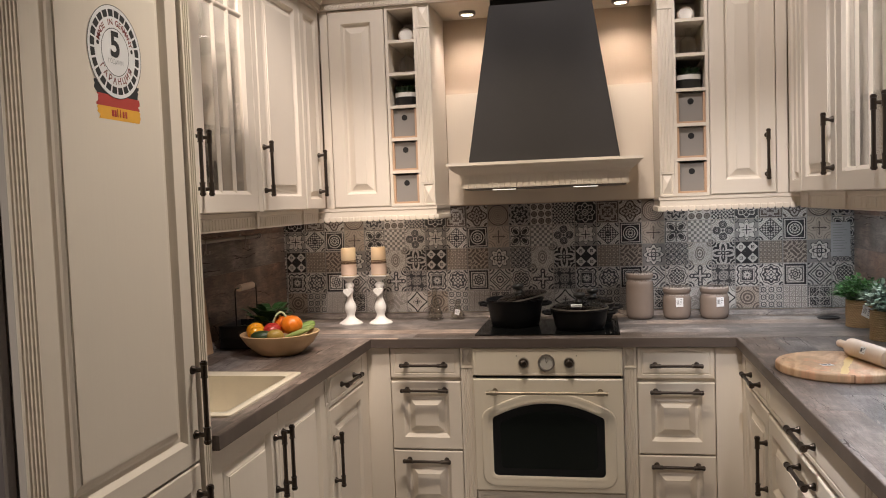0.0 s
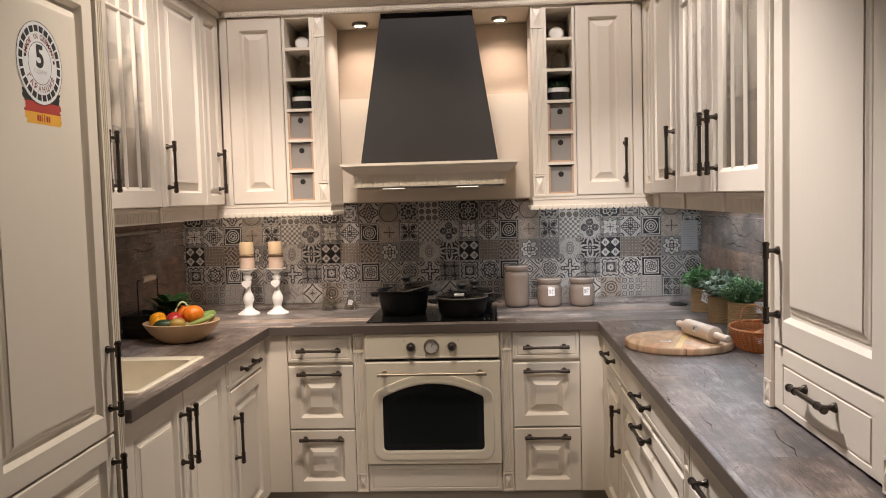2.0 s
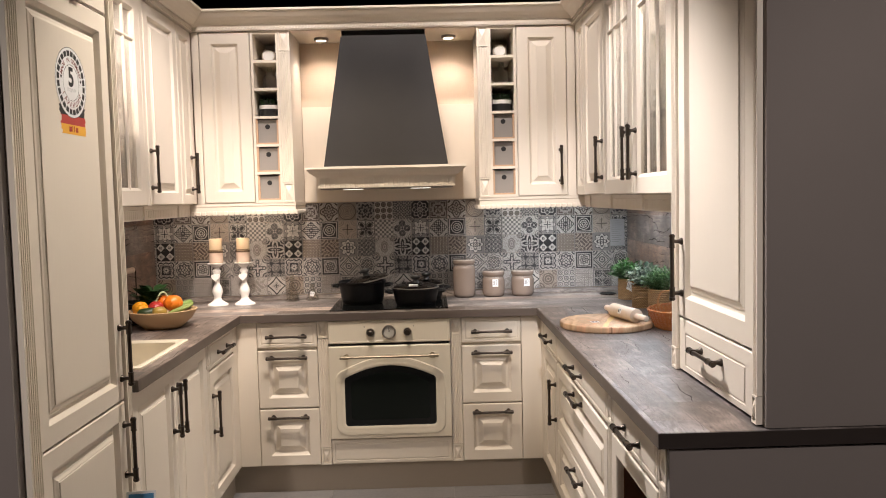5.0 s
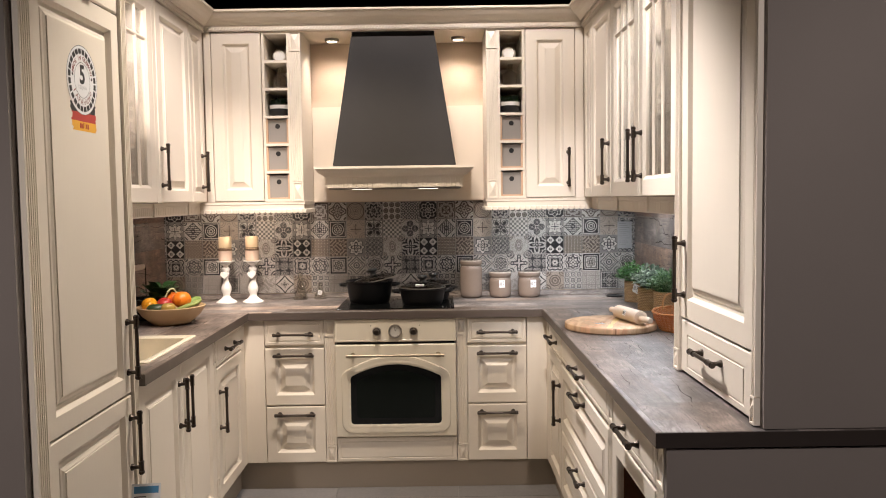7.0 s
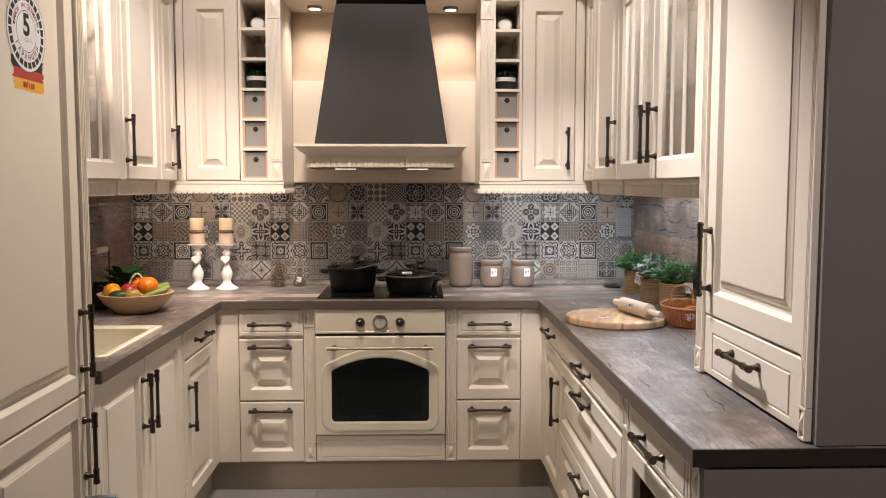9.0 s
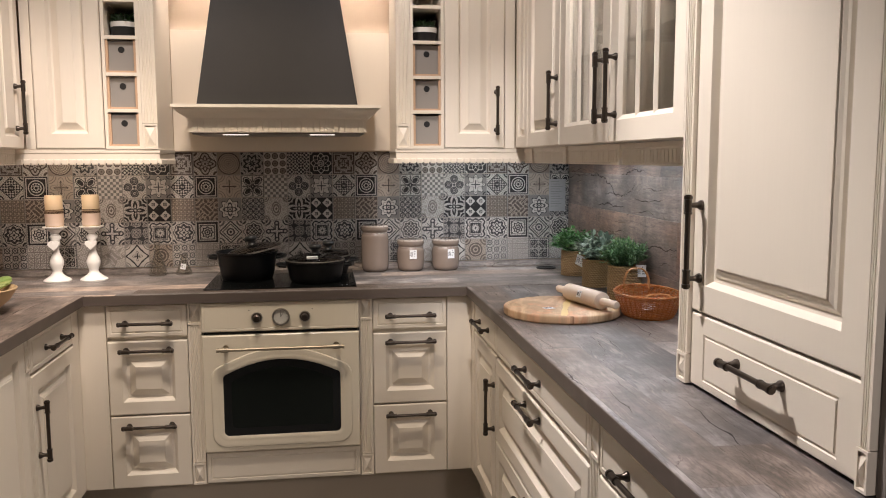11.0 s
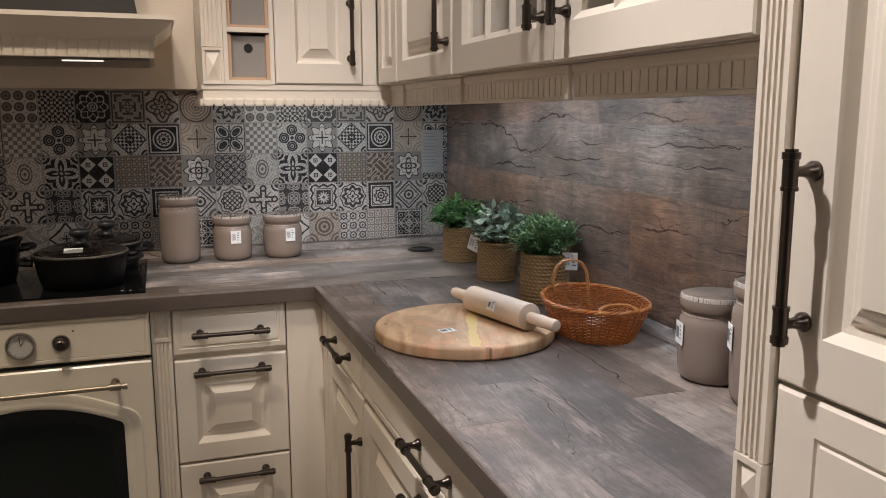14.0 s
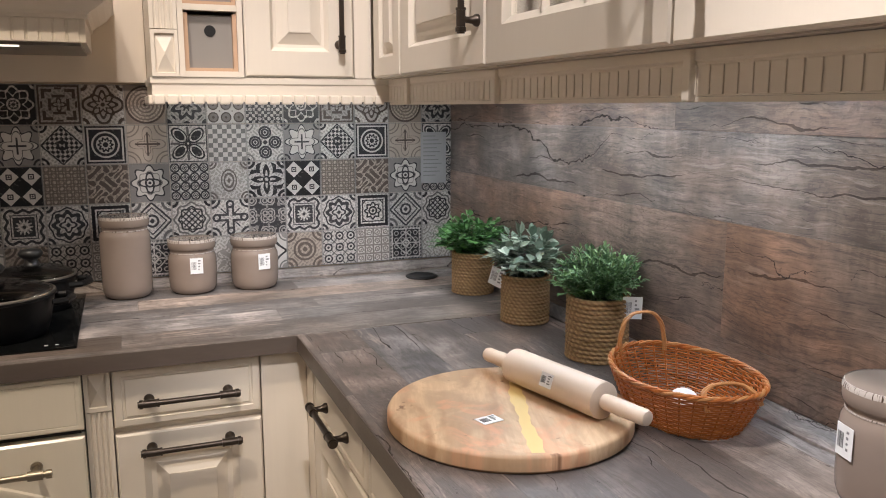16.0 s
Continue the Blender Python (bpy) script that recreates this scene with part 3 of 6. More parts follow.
# ---- cupboards ----
def handle_mesh():
    bm = B()
    rod(bm, (0, -0.031, -0.094), (0, -0.031, 0.094), 0.0058, 14)
    for s in (-1, 1):
        rod(bm, (0, -0.031, s * 0.062), (0, -0.031, s * 0.090), 0.0078, 14)
        rod(bm, (0, -0.031, s * 0.0905), (0, -0.031, s * 0.0975), 0.0092, 14)
        rod(bm, (0, -0.031, s * 0.0590), (0, -0.031, s * 0.0630), 0.0088, 14)
        rod(bm, (0, -0.031, s * 0.0972), (0, -0.031, s * 0.1005), 0.0066, 14)
        lathe(bm, [(0, -0.001), (0.0105, -0.001), (0.0108, 0.003), (0.0098, 0.006), (0.0068, 0.010), (0.0056, 0.016), (0.0056, 0.022), (0.0066, 0.026), (0.0066, 0.031), (0, 0.031)], 14, pose(0, 0, s * 0.078, 90, 0, 0))
    return mesh_of("handle", bm, BRONZE, True)


HANDLE = handle_mesh()
T = 0.021
DOOR = [(0, T), (0, 0.004), (0.004, 0), (0.054, 0), (0.057, 0.004), (0.064, 0.0145), (0.073, 0.0155), (0.076, 0.0140), (0.081, 0.0095), (0.087, 0.0078), (0.093, 0.0045), (0.0965, 0.0040), (0.0975, 0.0012), (0.103, 0.0010)]
NARROW = [(0, T), (0, 0.004), (0.004, 0), (0.058, 0), (0.061, 0.004), (0.067, 0.0145), (0.074, 0.0155), (0.077, 0.0140), (0.099, 0.0040), (0.100, 0.0015), (0.103, 0.0010)]
DRAWER = [(0, T), (0, 0.004), (0.004, 0), (0.050, 0), (0.054, 0.004), (0.064, 0.0155), (0.074, 0.0165), (0.097, 0.0030), (0.0985, 0.0006), (0.125, 0)]
FLAT = [(0, T), (0, 0.005), (0.004, 0.001), (0.016, 0), (0.018, 0.0028), (0.022, 0.0028), (0.024, 0)]
SLIM = [(0, T), (0, 0.004), (0.004, 0), (0.044, 0), (0.047, 0.004), (0.053, 0.0145), (0.058, 0.0155), (0.074, 0.0040), (0.076, 0.0015)]
TALL = [(a if a < 0.01 else a + 0.006, b) for a, b in DOOR]
KINDS = {"door": DOOR, "tall": TALL, "narrow": NARROW, "drawer": DRAWER, "flat": FLAT, "slim": SLIM}


def handle(parent, x, z, level=False):
    part("handle", HANDLE, None, parent, "dark bronze bar handle", at=pose(x, 0, z, 0, 90 if level else 0, 0))


def front(cab, kind, x, z, w, h, grip=None, margins=None):
    """A door or drawer front in a cupboard: its kind, lower corner, size, and grip (x, z, level)."""
    bm = B()
    rings = KINDS[kind]
    lim = min(w, h) / 2 - 0.012
    top = rings[-1][0]
    if top > lim:
        rings = [(a if a < 0.01 else 0.01 + (a - 0.01) * (lim - 0.01) / (top - 0.01), b) for a, b in rings]
    rings_panel(bm, x, z, w, h, rings, margins=margins)
    f = part("drawer_front" if kind in ("drawer", "flat") else "door", bm, CREAM if h > w else CREAM_H, cab)
    if grip:
        handle(f, *grip)
    return f


def glass_front(cab, x, z, w, h, grip=None, bars=2):
    s = 0.060
    bm = B()
    rings_panel(bm, x, z, w, h, [(0, T), (0, 0.003), (0.003, 0), (s, 0), (s + 0.002, 0.002), (s + 0.013, 0.0105), (s + 0.013, T)], close=True)
    f = part("door", bm, CREAM, cab, "cream door with glass panes")
    ix, iw, iz, ih = x + s + 0.005, w - 2 * s - 0.010, z + s + 0.005, h - 2 * s - 0.010
    for i in range(bars):
        bx = ix + iw * (i + 1) / (bars + 1)
        part("glazing_bar", prism(B(), [(bx - 0.0095, 0.0105), (bx - 0.0025, 0.0035), (bx + 0.0025, 0.0035), (bx + 0.0095, 0.0105), (bx + 0.0095, 0.0125), (bx - 0.0095, 0.0125)], 2, iz, iz + ih), CREAM, f)
    tz = iz + ih * 0.835
    bm = B()
    prism(bm, [(0.0107, tz - 0.0095), (0.0037, tz - 0.0025), (0.0037, tz + 0.0025), (0.0107, tz + 0.0095), (0.0123, tz + 0.0095), (0.0123, tz - 0.0095)], 0, ix, ix + iw)
    part("glazing_bar", bm, CREAM_H, f)
    bm = B()
    box(bm, ix, ix + iw, 0.0135, 0.0165, iz, iz + ih)
    p = part("pane", bm, PANE, f, "clear glass pane")
    p.visible_shadow = False
    if grip:
        handle(f, *grip)
    return f


def carcass(cab, x0, w, z0, h, depth, shelves=(), open_front=False, material=None):
    """The case: a closed block behind doors, or a shell with shelves behind glass."""
    bm = B()
    y0, y1, t = T + 0.001, depth, 0.016
    if not open_front:
        box(bm, x0, x0 + w, y0, y1, z0, z0 + h)
        part("body", bm, CREAM, cab)
        return
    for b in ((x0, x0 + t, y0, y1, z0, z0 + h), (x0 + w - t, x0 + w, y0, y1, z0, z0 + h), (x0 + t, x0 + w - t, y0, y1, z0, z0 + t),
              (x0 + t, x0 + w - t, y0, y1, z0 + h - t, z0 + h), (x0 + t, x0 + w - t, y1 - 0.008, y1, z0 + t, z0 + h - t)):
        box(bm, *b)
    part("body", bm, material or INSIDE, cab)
    bm = B()
    rod(bm, (x0 + w / 2, depth * 0.5, z0 + h - t - 0.001), (x0 + w / 2, depth * 0.5, z0 + h - t - 0.009), 0.03, 24)
    if shelves:
        part("cabinet_lamp", bm, LIT_C, cab, "small lit cabinet lamp")
    else:
        bm.free()
    for s in shelves:
        bm = B()
        box(bm, x0 + t, x0 + w - t, y0 + 0.02, y1 - 0.008, s, s + 0.008)
        part("shelf", bm, CLEAR, cab, "clear glass shelf")


def pilaster(cab, x0, w, z0, h, depth=0.06, block=0.075, top=True, foot=True, out=0.0):
    """A fluted strip with carved end blocks."""
    za, zb = z0 + (block if foot else 0), z0 + h - (block if top else 0)
    n = max(3, round(w / 0.013))
    m = 0.006
    pts = [(x0, depth), (x0, 0.002), (x0 + m, 0.002)]
    step = (w - 2 * m) / n
    for i in range(n):
        a = x0 + m + step * i
        pts += [(a + step * 0.22, 0.002), (a + step * 0.34, 0.0055), (a + step * 0.66, 0.0055), (a + step * 0.78, 0.002)]
    pts += [(x0 + w, 0.002), (x0 + w, depth)]
    pts = [(px, py - out if py < depth else py) for px, py in pts]
    part("fluted_strip", prism(B(), pts, 2, za + 0.002, zb - 0.002), CREAM, cab)
    for on, b0, b1 in ((foot, z0, za), (top, zb, z0 + h)):
        if not on:
            continue
        bm = B()
        e = min(0.008, w * 0.16)
        q = [[bm.verts.new((x, y, z)) for x, z in ((x0 + i, b0 + i), (x0 + w - i, b0 + i), (x0 + w - i, b1 - i), (x0 + i, b1 - i))] for i, y in ((0, depth), (0, -out), (e, -out), (e + 0.001, 0.006 - out))]
        for a, b in zip(q, q[1:]):
            for i in range(4):
                j = (i + 1) % 4
                bm.faces.new((a[i], a[j], b[j], b[i]))
        tip = bm.verts.new((x0 + w / 2, -0.005 - out, (b0 + b1) / 2))
        for i in range(4):
            bm.faces.new((q[3][i], q[3][(i + 1) % 4], tip))
        bm.faces.new(q[0][::-1])
        part("carved_block", bm, CREAM, cab)


ZB, HB = 0.146, 0.714
BACK = lambda x, y, z: pose(x, y, z)
RIGHT = lambda x, y, z: pose(x, y, z, 0, 0, -90)
LEFT = lambda x, y, z: pose(x, y, z, 0, 0, 90)


def base_drawers(m, w, label, depth=0.54, style="drawer"):
    c = thing("drawer_unit", label, "cabinet", m, "base units")
    carcass(c, 0, w, 0, HB, depth)
    mid = w / 2
    g = 0.002
    front(c, "flat", g, 0.588, w - 2 * g, 0.124, (mid, 0.644, True))
    front(c, "drawer", g, 0.289, w - 2 * g, 0.284, (mid, 0.540, True))
    front(c, "drawer", g, 0.001, w - 2 * g, 0.282, (mid, 0.246, True))
    return c


def base_door(m, w, label, grip_x, depth=0.54):
    c = thing("base_cabinet", label, "cabinet", m, "base units")
    carcass(c, 0, w, 0, HB, depth)
    front(c, "flat", 0.002, 0.588, w - 0.004, 0.124, (w / 2, 0.644, True))
    front(c, "door", 0.002, 0.001, w - 0.004, 0.580, (grip_x, 0.395, False))
    return c


# back run
base_drawers(BACK(-0.646, 0, ZB), 0.296, "narrow cream drawer unit with three drawers beside the oven")
base_drawers(BACK(0.350, 0, ZB), 0.296, "narrow cream drawer unit with three drawers beside the oven")
for x in (-0.349, 0.2995):
    c = thing("pilaster", "cream fluted pilaster between oven and drawers", "trim", BACK(x, 0, ZB), "pilasters")
    pilaster(c, 0, 0.0495, 0, HB, 0.3, 0.085)
for x, w in ((-0.7445, 0.0975), (0.647, 0.0975)):
    bm = B()
    box(bm, x, x + w, 0.004, 0.02, ZB, ZB + HB, 0.0015)
    solid("filler_panel", bm, CREAM, "plain cream filler panel in the corner of the base units", "panel", group="filler panels")

for x in (-0.758, 0.745):
    bm = B()
    box(bm, x, x + 0.013, -0.056 if x > 0 else -0.066, 0.030, ZB, ZB + HB)
    solid("filler_panel", bm, CREAM, "plain cream filler panel in the corner of the base units", "panel", group="filler panels")

# right run
base_door(RIGHT(0.745, -0.058, ZB), 0.406, "cream base cabinet with one drawer over a door", 0.384)
c = base_drawers(RIGHT(0.745, -0.466, ZB), 0.996, "wide cream drawer unit with three drawers")
c = thing("pilaster", "cream fluted pilaster between base units", "trim", RIGHT(0.745, -1.464, ZB), "pilasters")
pilaster(c, 0, 0.060, 0, HB, 0.3, 0.11)
c = thing("base_cabinet", "cream base cabinet with a drawer above an open brown wood niche", "cabinet", RIGHT(0.745, -1.526, ZB), "base units")
carcass(c, 0, 0.494, 0, 0.585, 0.54, open_front=True, material=NICHEWOOD)
bm = B()
box(bm, 0, 0.494, T + 0.001, 0.54, 0.586, HB)
part("drawer_box", bm, CREAM, c)
front(c, "flat", 0.002, 0.588, 0.490, 0.124, (0.247, 0.644, True))
bm = B()
rings_panel(bm, 0.002, 0.001, 0.490, 0.580, [(0, T), (0, 0.003), (0.003, 0), (0.052, 0), (0.056, 0.004), (0.058, 0.012), (0.058, T)], close=True)
part("niche_frame", bm, CREAM, c)
bm = B()
box(bm, 0.016, 0.478, 0.05, 0.53, 0.29, 0.306)
part("shelf", bm, NICHEWOOD, c, "brown wooden shelf")
c = thing("pilaster", "cream fluted pilaster at the end of the base units", "trim", RIGHT(0.745, -2.024, ZB), "pilasters")
pilaster(c, 0, 0.062, 0, HB, 0.3, 0.11)

# left run
base_door(LEFT(-0.740, -0.506, ZB), 0.438, "cream base cabinet with one drawer over a door", 0.032)
c = thing("pilaster", "cream fluted pilaster between base units", "trim", LEFT(-0.740, -0.5455, ZB), "pilasters")
pilaster(c, 0, 0.038, 0, HB, 0.3, 0.11)
c = thing("sink_cabinet", "cream sink cabinet with two doors", "cabinet", LEFT(-0.740, -1.402, ZB), "base units")
bm = B()
box(bm, 0, 0.855, T + 0.001, 0.54, 0, 0.48)
part("body", bm, CREAM, c)
bm = B()
box(bm, 0, 0.855, T + 0.001, 0.034, 0.481, HB)
part("rail", bm, CREAM, c)
front(c, "door", 0.002, 0.001, 0.4245, 0.711, (0.397, 0.553, False))
front(c, "door", 0.4285, 0.001, 0.4245, 0.711, (0.458, 0.553, False))

# fridge cupboard
c = thing("tall_cabinet", "tall cream built-in fridge cupboard with a round warranty sticker", "cabinet", LEFT(-0.742, -2.055, 0))
carcass(c, 0, 0.650, 0.10, 2.20, 0.555)
pilaster(c, 0, 0.060, 0.147, 2.15, 0.02, out=0.011)
pilaster(c, 0.609, 0.041, 0.147, 2.15, 0.02, out=0.011)
front(c, "door", 0.063, 0.150, 0.544, 0.698, (0.587, 0.700, False))
fridge_door = front(c, "door", 0.063, 0.853, 0.544, 1.158, (0.587, 0.999, False))
front(c, "door", 0.063, 2.016, 0.544, 0.282, (0.335, 2.052, True))
fridge = c

# tall cupboard on the right worktop
c = thing("tall_cabinet", "tall cream cupboard with a drawer, standing on the worktop", "cabinet", RIGHT(0.966, -1.430, 0.904))
carcass(c, 0, 0.656, 0.004, 1.395, 0.35)
pilaster(c, 0, 0.046, 0.0, 1.398, 0.02, 0.066, out=0.009)
pilaster(c, 0.629, 0.027, 0.0, 1.398, 0.02, 0.066, out=0.009)
front(c, "tall", 0.049, 0.167, 0.578, 1.229, (0.084, 0.318, False))
front(c, "flat", 0.049, 0.003, 0.578, 0.159, (0.333, 0.096, True), (0.060, 0.057, 0.019, 0.039))

# wall units
ZU, HU = 1.441, 0.862


def wall_unit(m, w, label, kind, grip=None, depth=0.345):
    c = thing("wall_cabinet", label, "cabinet", m, "wall units")
    if kind == "glass":
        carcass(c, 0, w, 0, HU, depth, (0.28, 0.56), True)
        glass_front(c, 0.002, 0.002, w - 0.004, HU - 0.004, grip)
    else:
        carcass(c, 0, w, 0, HU, depth)
        front(c, kind, 0.002, 0.002, w - 0.004, HU - 0.004, grip)
    return c


wall_unit(BACK(-0.928, 0.225, ZU), 0.256, "narrow cream wall cabinet with a raised panel door", "narrow")
wall_unit(BACK(0.670, 0.225, ZU), 0.256, "narrow cream wall cabinet with a raised panel door", "narrow", (0.219, 0.155, False))
for x, w in ((-0.964, 0.035), (0.927, 0.042)):
    bm = B()
    box(bm, x, x + w, 0.229, 0.246, ZU, ZU + HU, 0.0015)
    solid("filler_panel", bm, CREAM, "plain cream filler panel in the corner of the wall units", "panel", group="filler panels")
wall_unit(RIGHT(0.970, 0.218, ZU), 0.198, "narrow cream corner wall cabinet", "slim")
wall_unit(RIGHT(0.970, 0.018, ZU), 0.442, "cream wall cabinet with a raised panel door", "door", (0.414, 0.155, False))
wall_unit(RIGHT(0.970, -0.426, ZU), 0.492, "cream wall cabinet with a glazed door", "glass", (0.456, 0.155, False))
wall_unit(RIGHT(0.970, -0.920, ZU), 0.488, "cream wall cabinet with a glazed door", "glass", (0.050, 0.155, False))
wall_unit(LEFT(-0.965, -0.020, ZU), 0.236, "narrow cream corner wall cabinet with a handle", "slim", (0.165, 0.155, False))
wall_unit(LEFT(-0.965, -0.470, ZU), 0.446, "cream wall cabinet with a raised panel door", "door", (0.022, 0.155, False))
wall_unit(LEFT(-0.965, -0.960, ZU), 0.450, "cream wall cabinet with a glazed door", "glass", (0.030, 0.155, False))
wall_unit(LEFT(-0.965, -1.402, ZU), 0.440, "cream wall cabinet with a glazed door", "glass", (0.414, 0.155, False))
bm = B()
box(bm, -0.985, -0.9665, -0.508, -0.472, ZU, ZU + HU, 0.0015)
solid("filler_panel", bm, CREAM, "narrow cream strip between two wall units", "panel", group="filler panels")

# open shelf units beside the hood
SHELF_Z = [1.447, 1.591, 1.731, 1.872, 2.013, 2.152, 2.296]


def cubby(x0, flip):
    """Cream open unit of six compartments; three hold grey drawers."""
    c = thing("open_shelf_unit", "narrow cream open shelf unit with six compartments", "shelf", BACK(0, 0, 0), "open shelf units")
    w, y0 = 0.139, 0.226
    bm = B()
    box(bm, x0, x0 + 0.012, y0, 0.565, ZU, 2.303)
    box(bm, x0 + w - 0.012, x0 + w, y0, 0.565, ZU, 2.303)
    box(bm, x0 + 0.012, x0 + w - 0.012, 0.545, 0.565, ZU, 2.303)
    part("body", bm, CREAM, c)
    for z in SHELF_Z:
        bm = B()
        box(bm, x0 + 0.0122, x0 + w - 0.0122, y0 + 0.0006, 0.5445, z - 0.0065, z + 0.0065)
        part("shelf", bm, CREAM_H, c)
    for z in SHELF_Z[:3]:
        a, b, zz0, zz1 = x0 + 0.0125, x0 + w - 0.0125, z + 0.0068, z + 0.132
        bm = B()
        for q in ((a, a + 0.009, zz0, zz1), (b - 0.009, b, zz0, zz1), (a + 0.009, b - 0.009, zz0, zz0 + 0.007)):
            box(bm, q[0], q[1], y0 + 0.006, 0.50, q[2], q[3])
        d = part("drawer_box", bm, BEECH, c, "beech drawer box")
        cx, cz = (a + b) / 2, zz0 + 0.088
        bm = B()
        box(bm, a + 0.0095, b - 0.0095, y0 + 0.018, y0 + 0.026, zz0 + 0.0075, zz1 - 0.003)
        f = part("drawer_front", bm, GREYBOX, d, "grey drawer front with a finger hole")
        # black disc laid on the front for the shade inside the finger hole
        bm = B()
        rod(bm, (cx, y0 + 0.0165, cz), (cx, y0 + 0.020, cz), 0.0125, 20)
        part("finger_hole_shade", bm, BLACK, d, "black disc for the shade inside the finger hole")
    px = x0 + w + 0.001 if not flip else x0 - 0.058
    p = thing("pilaster", "cream fluted pilaster on the side panel next to the hood", "trim", BACK(px, 0.225, ZU), "pilasters")
    pilaster(p, 0, 0.057, 0, HU, 0.024, 0.10)
    bm = B()
    box(bm, 0.0, 0.057, 0.0245, 0.333, 0, HU, 0.001)
    part("side_panel", bm, CREAM, p, "plain cream side panel")
    return x0 + w / 2


LX, RX = cubby(-0.669, False), cubby(0.530, True)

# ---- worktops ----
EDGE_T = turned("brown_edge_band", (0.085, 0.066, 0.055), (0.165, 0.132, 0.113), 1.0, 0.42, 0)

def worktop(name, label, material, x0, x1, y0, y1, hole=None, edges=()):
    top = thing(name, label, "worktop")
    bm = B()
    if hole:
        a, b, c, d = hole
        for q in ((x0, a, y0, y1), (b, x1, y0, y1), (a, b, y0, c), (a, b, d, y1)):
            box(bm, q[0], q[1], q[2], q[3], 0.862, 0.900)
        bmesh.ops.remove_doubles(bm, verts=bm.verts[:], dist=1e-5)
    else:
        box(bm, x0, x1, y0, y1, 0.862, 0.900, 0.003)
    part("slab", bm, material, top)
    for q, mat in edges:
        e = B()
        box(e, *q, 0.8625, 0.8985, 0.0008)
        part("edge_band", e, mat, top, "dark edge band")
    return top


worktop("worktop", "weathered grey-brown oak worktop with hob and jars on it", TOP_X_LIT, -XW, XW, -0.0245, 0.574, edges=[((-0.716, 0.722, -0.0262, -0.0240), EDGE_T)])
worktop("worktop", "weathered grey-brown oak worktop with board, basket and plants on it", TOP_Y, 0.722, XW, -2.115, -0.0255, edges=[((0.7202, 0.7225, -2.1155, -0.0265), EDGE_T), ((0.7205, 2.6, -2.1172, -2.1145), EDGE)])
worktop("worktop", "weathered grey-brown oak worktop with the sink let in", TOP_Y, -XW, -0.716, -1.4035, -0.0255, (-1.215, -0.790, -1.205, -0.735), edges=[((-0.7165, -0.7142, -1.4035, -0.0265), EDGE_T)])

# ---- hood ----
hood = thing("cooker_hood", "anthracite tapered cooker hood on a cream mantel shelf", "cooker hood", pose(0, 0, 0))
bm = B()
lo = [bm.verts.new(p) for p in ((-0.312, 0.165, 1.6125), (0.312, 0.165, 1.6125), (0.312, 0.555, 1.6125), (-0.312, 0.555, 1.6125))]
hi = [bm.verts.new(p) for p in ((-0.213, 0.228, 2.272), (0.213, 0.228, 2.272), (0.213, 0.555, 2.272), (-0.213, 0.555, 2.272))]
bm.faces.new(lo[::-1]), bm.faces.new(hi)
for i in range(4):
    j = (i + 1) % 4
    bm.faces.new((lo[i], lo[j], hi[j], hi[i]))
bmesh.ops.bevel(bm, geom=bm.edges[:], offset=0.003, segments=2, affect="EDGES")
part("chimney", bm, HOODM, hood, "anthracite tapered metal chimney")
bm = B()
box(bm, -0.211, 0.211, 0.248, 0.553, 2.272, 2.2995)
part("collar", bm, BLACK, hood, "black collar below the soffit")
bm = B()
loops = []
for hw, y, z in ((0.402, 0.123, 1.612), (0.402, 0.123, 1.600), (0.396, 0.129, 1.598), (0.392, 0.133, 1.592), (0.384, 0.142, 1.583), (0.370, 0.155, 1.573),
                 (0.358, 0.167, 1.566), (0.352, 0.173, 1.560), (0.352, 0.173, 1.552), (0.346, 0.179, 1.552), (0.346, 0.179, 1.505)):
    loops.append([bm.verts.new(p) for p in ((-hw, y, z), (hw, y, z), (hw, 0.559, z), (-hw, 0.559, z))])
for a, b in zip(loops, loops[1:]):
    for i in range(4):
        bm.faces.new((a[i], a[(i + 1) % 4], b[(i + 1) % 4], b[i]))
bm.faces.new(loops[0]), bm.faces.new(loops[-1][::-1])
part("mantel", bm, CREAM_H, hood, "cream mantel shelf with a coved edge")
pts = [(-0.340, 0.1785)]
for i in range(27):
    x = -0.336 + 0.672 * (i + 0.5) / 27
    pts += [(x - 0.0105, 0.1785), (x - 0.0092, 0.1757), (x + 0.0092, 0.1757), (x + 0.0105, 0.1785)]
pts += [(0.340, 0.1785), (0.340, 0.1795), (-0.340, 0.1795)]
part("fluted_frieze", prism(B(), pts, 2, 1.5055, 1.550), CREAM_H, hood)
bm = B()
box(bm, -0.335, 0.335, 0.19, 0.545, 1.4985, 1.5045)
part("underside", bm, STEEL, hood, "steel underside")
for x in (-0.17, 0.17):
    bm = B()
    box(bm, x - 0.050, x + 0.050, 0.198, 0.209, 1.4952, 1.498, 0.001)
    part("light_strip", bm, LIT_H, hood, "lit light strip")
for x in (-0.336, 0.336):
    s = thing("downlight", "small round lit downlight in the soffit", "lamp", pose(x, 0.43, 2.2995), "downlights")
    part("ring", lathe(B(), [(0.026, 0), (0.038, 0), (0.038, -0.012), (0.033, -0.016), (0.026, -0.014), (0.026, 0)], 28), STEEL, s, "steel rim", smooth=True)
    part("lens", lathe(B(), [(0, -0.013), (0.026, -0.0125), (0.026, -0.002), (0, -0.002)], 28), LIT, s, "glowing lens")

# ---- oven ----
oven = thing("oven", "cream retro built-in oven with an arched window", "oven", pose(0, 0, 0))
bm = B()
box(bm, -0.290, 0.290, 0.003, 0.545, 0.275, 0.855)
part("case", bm, BLACK, oven)
bm = B()
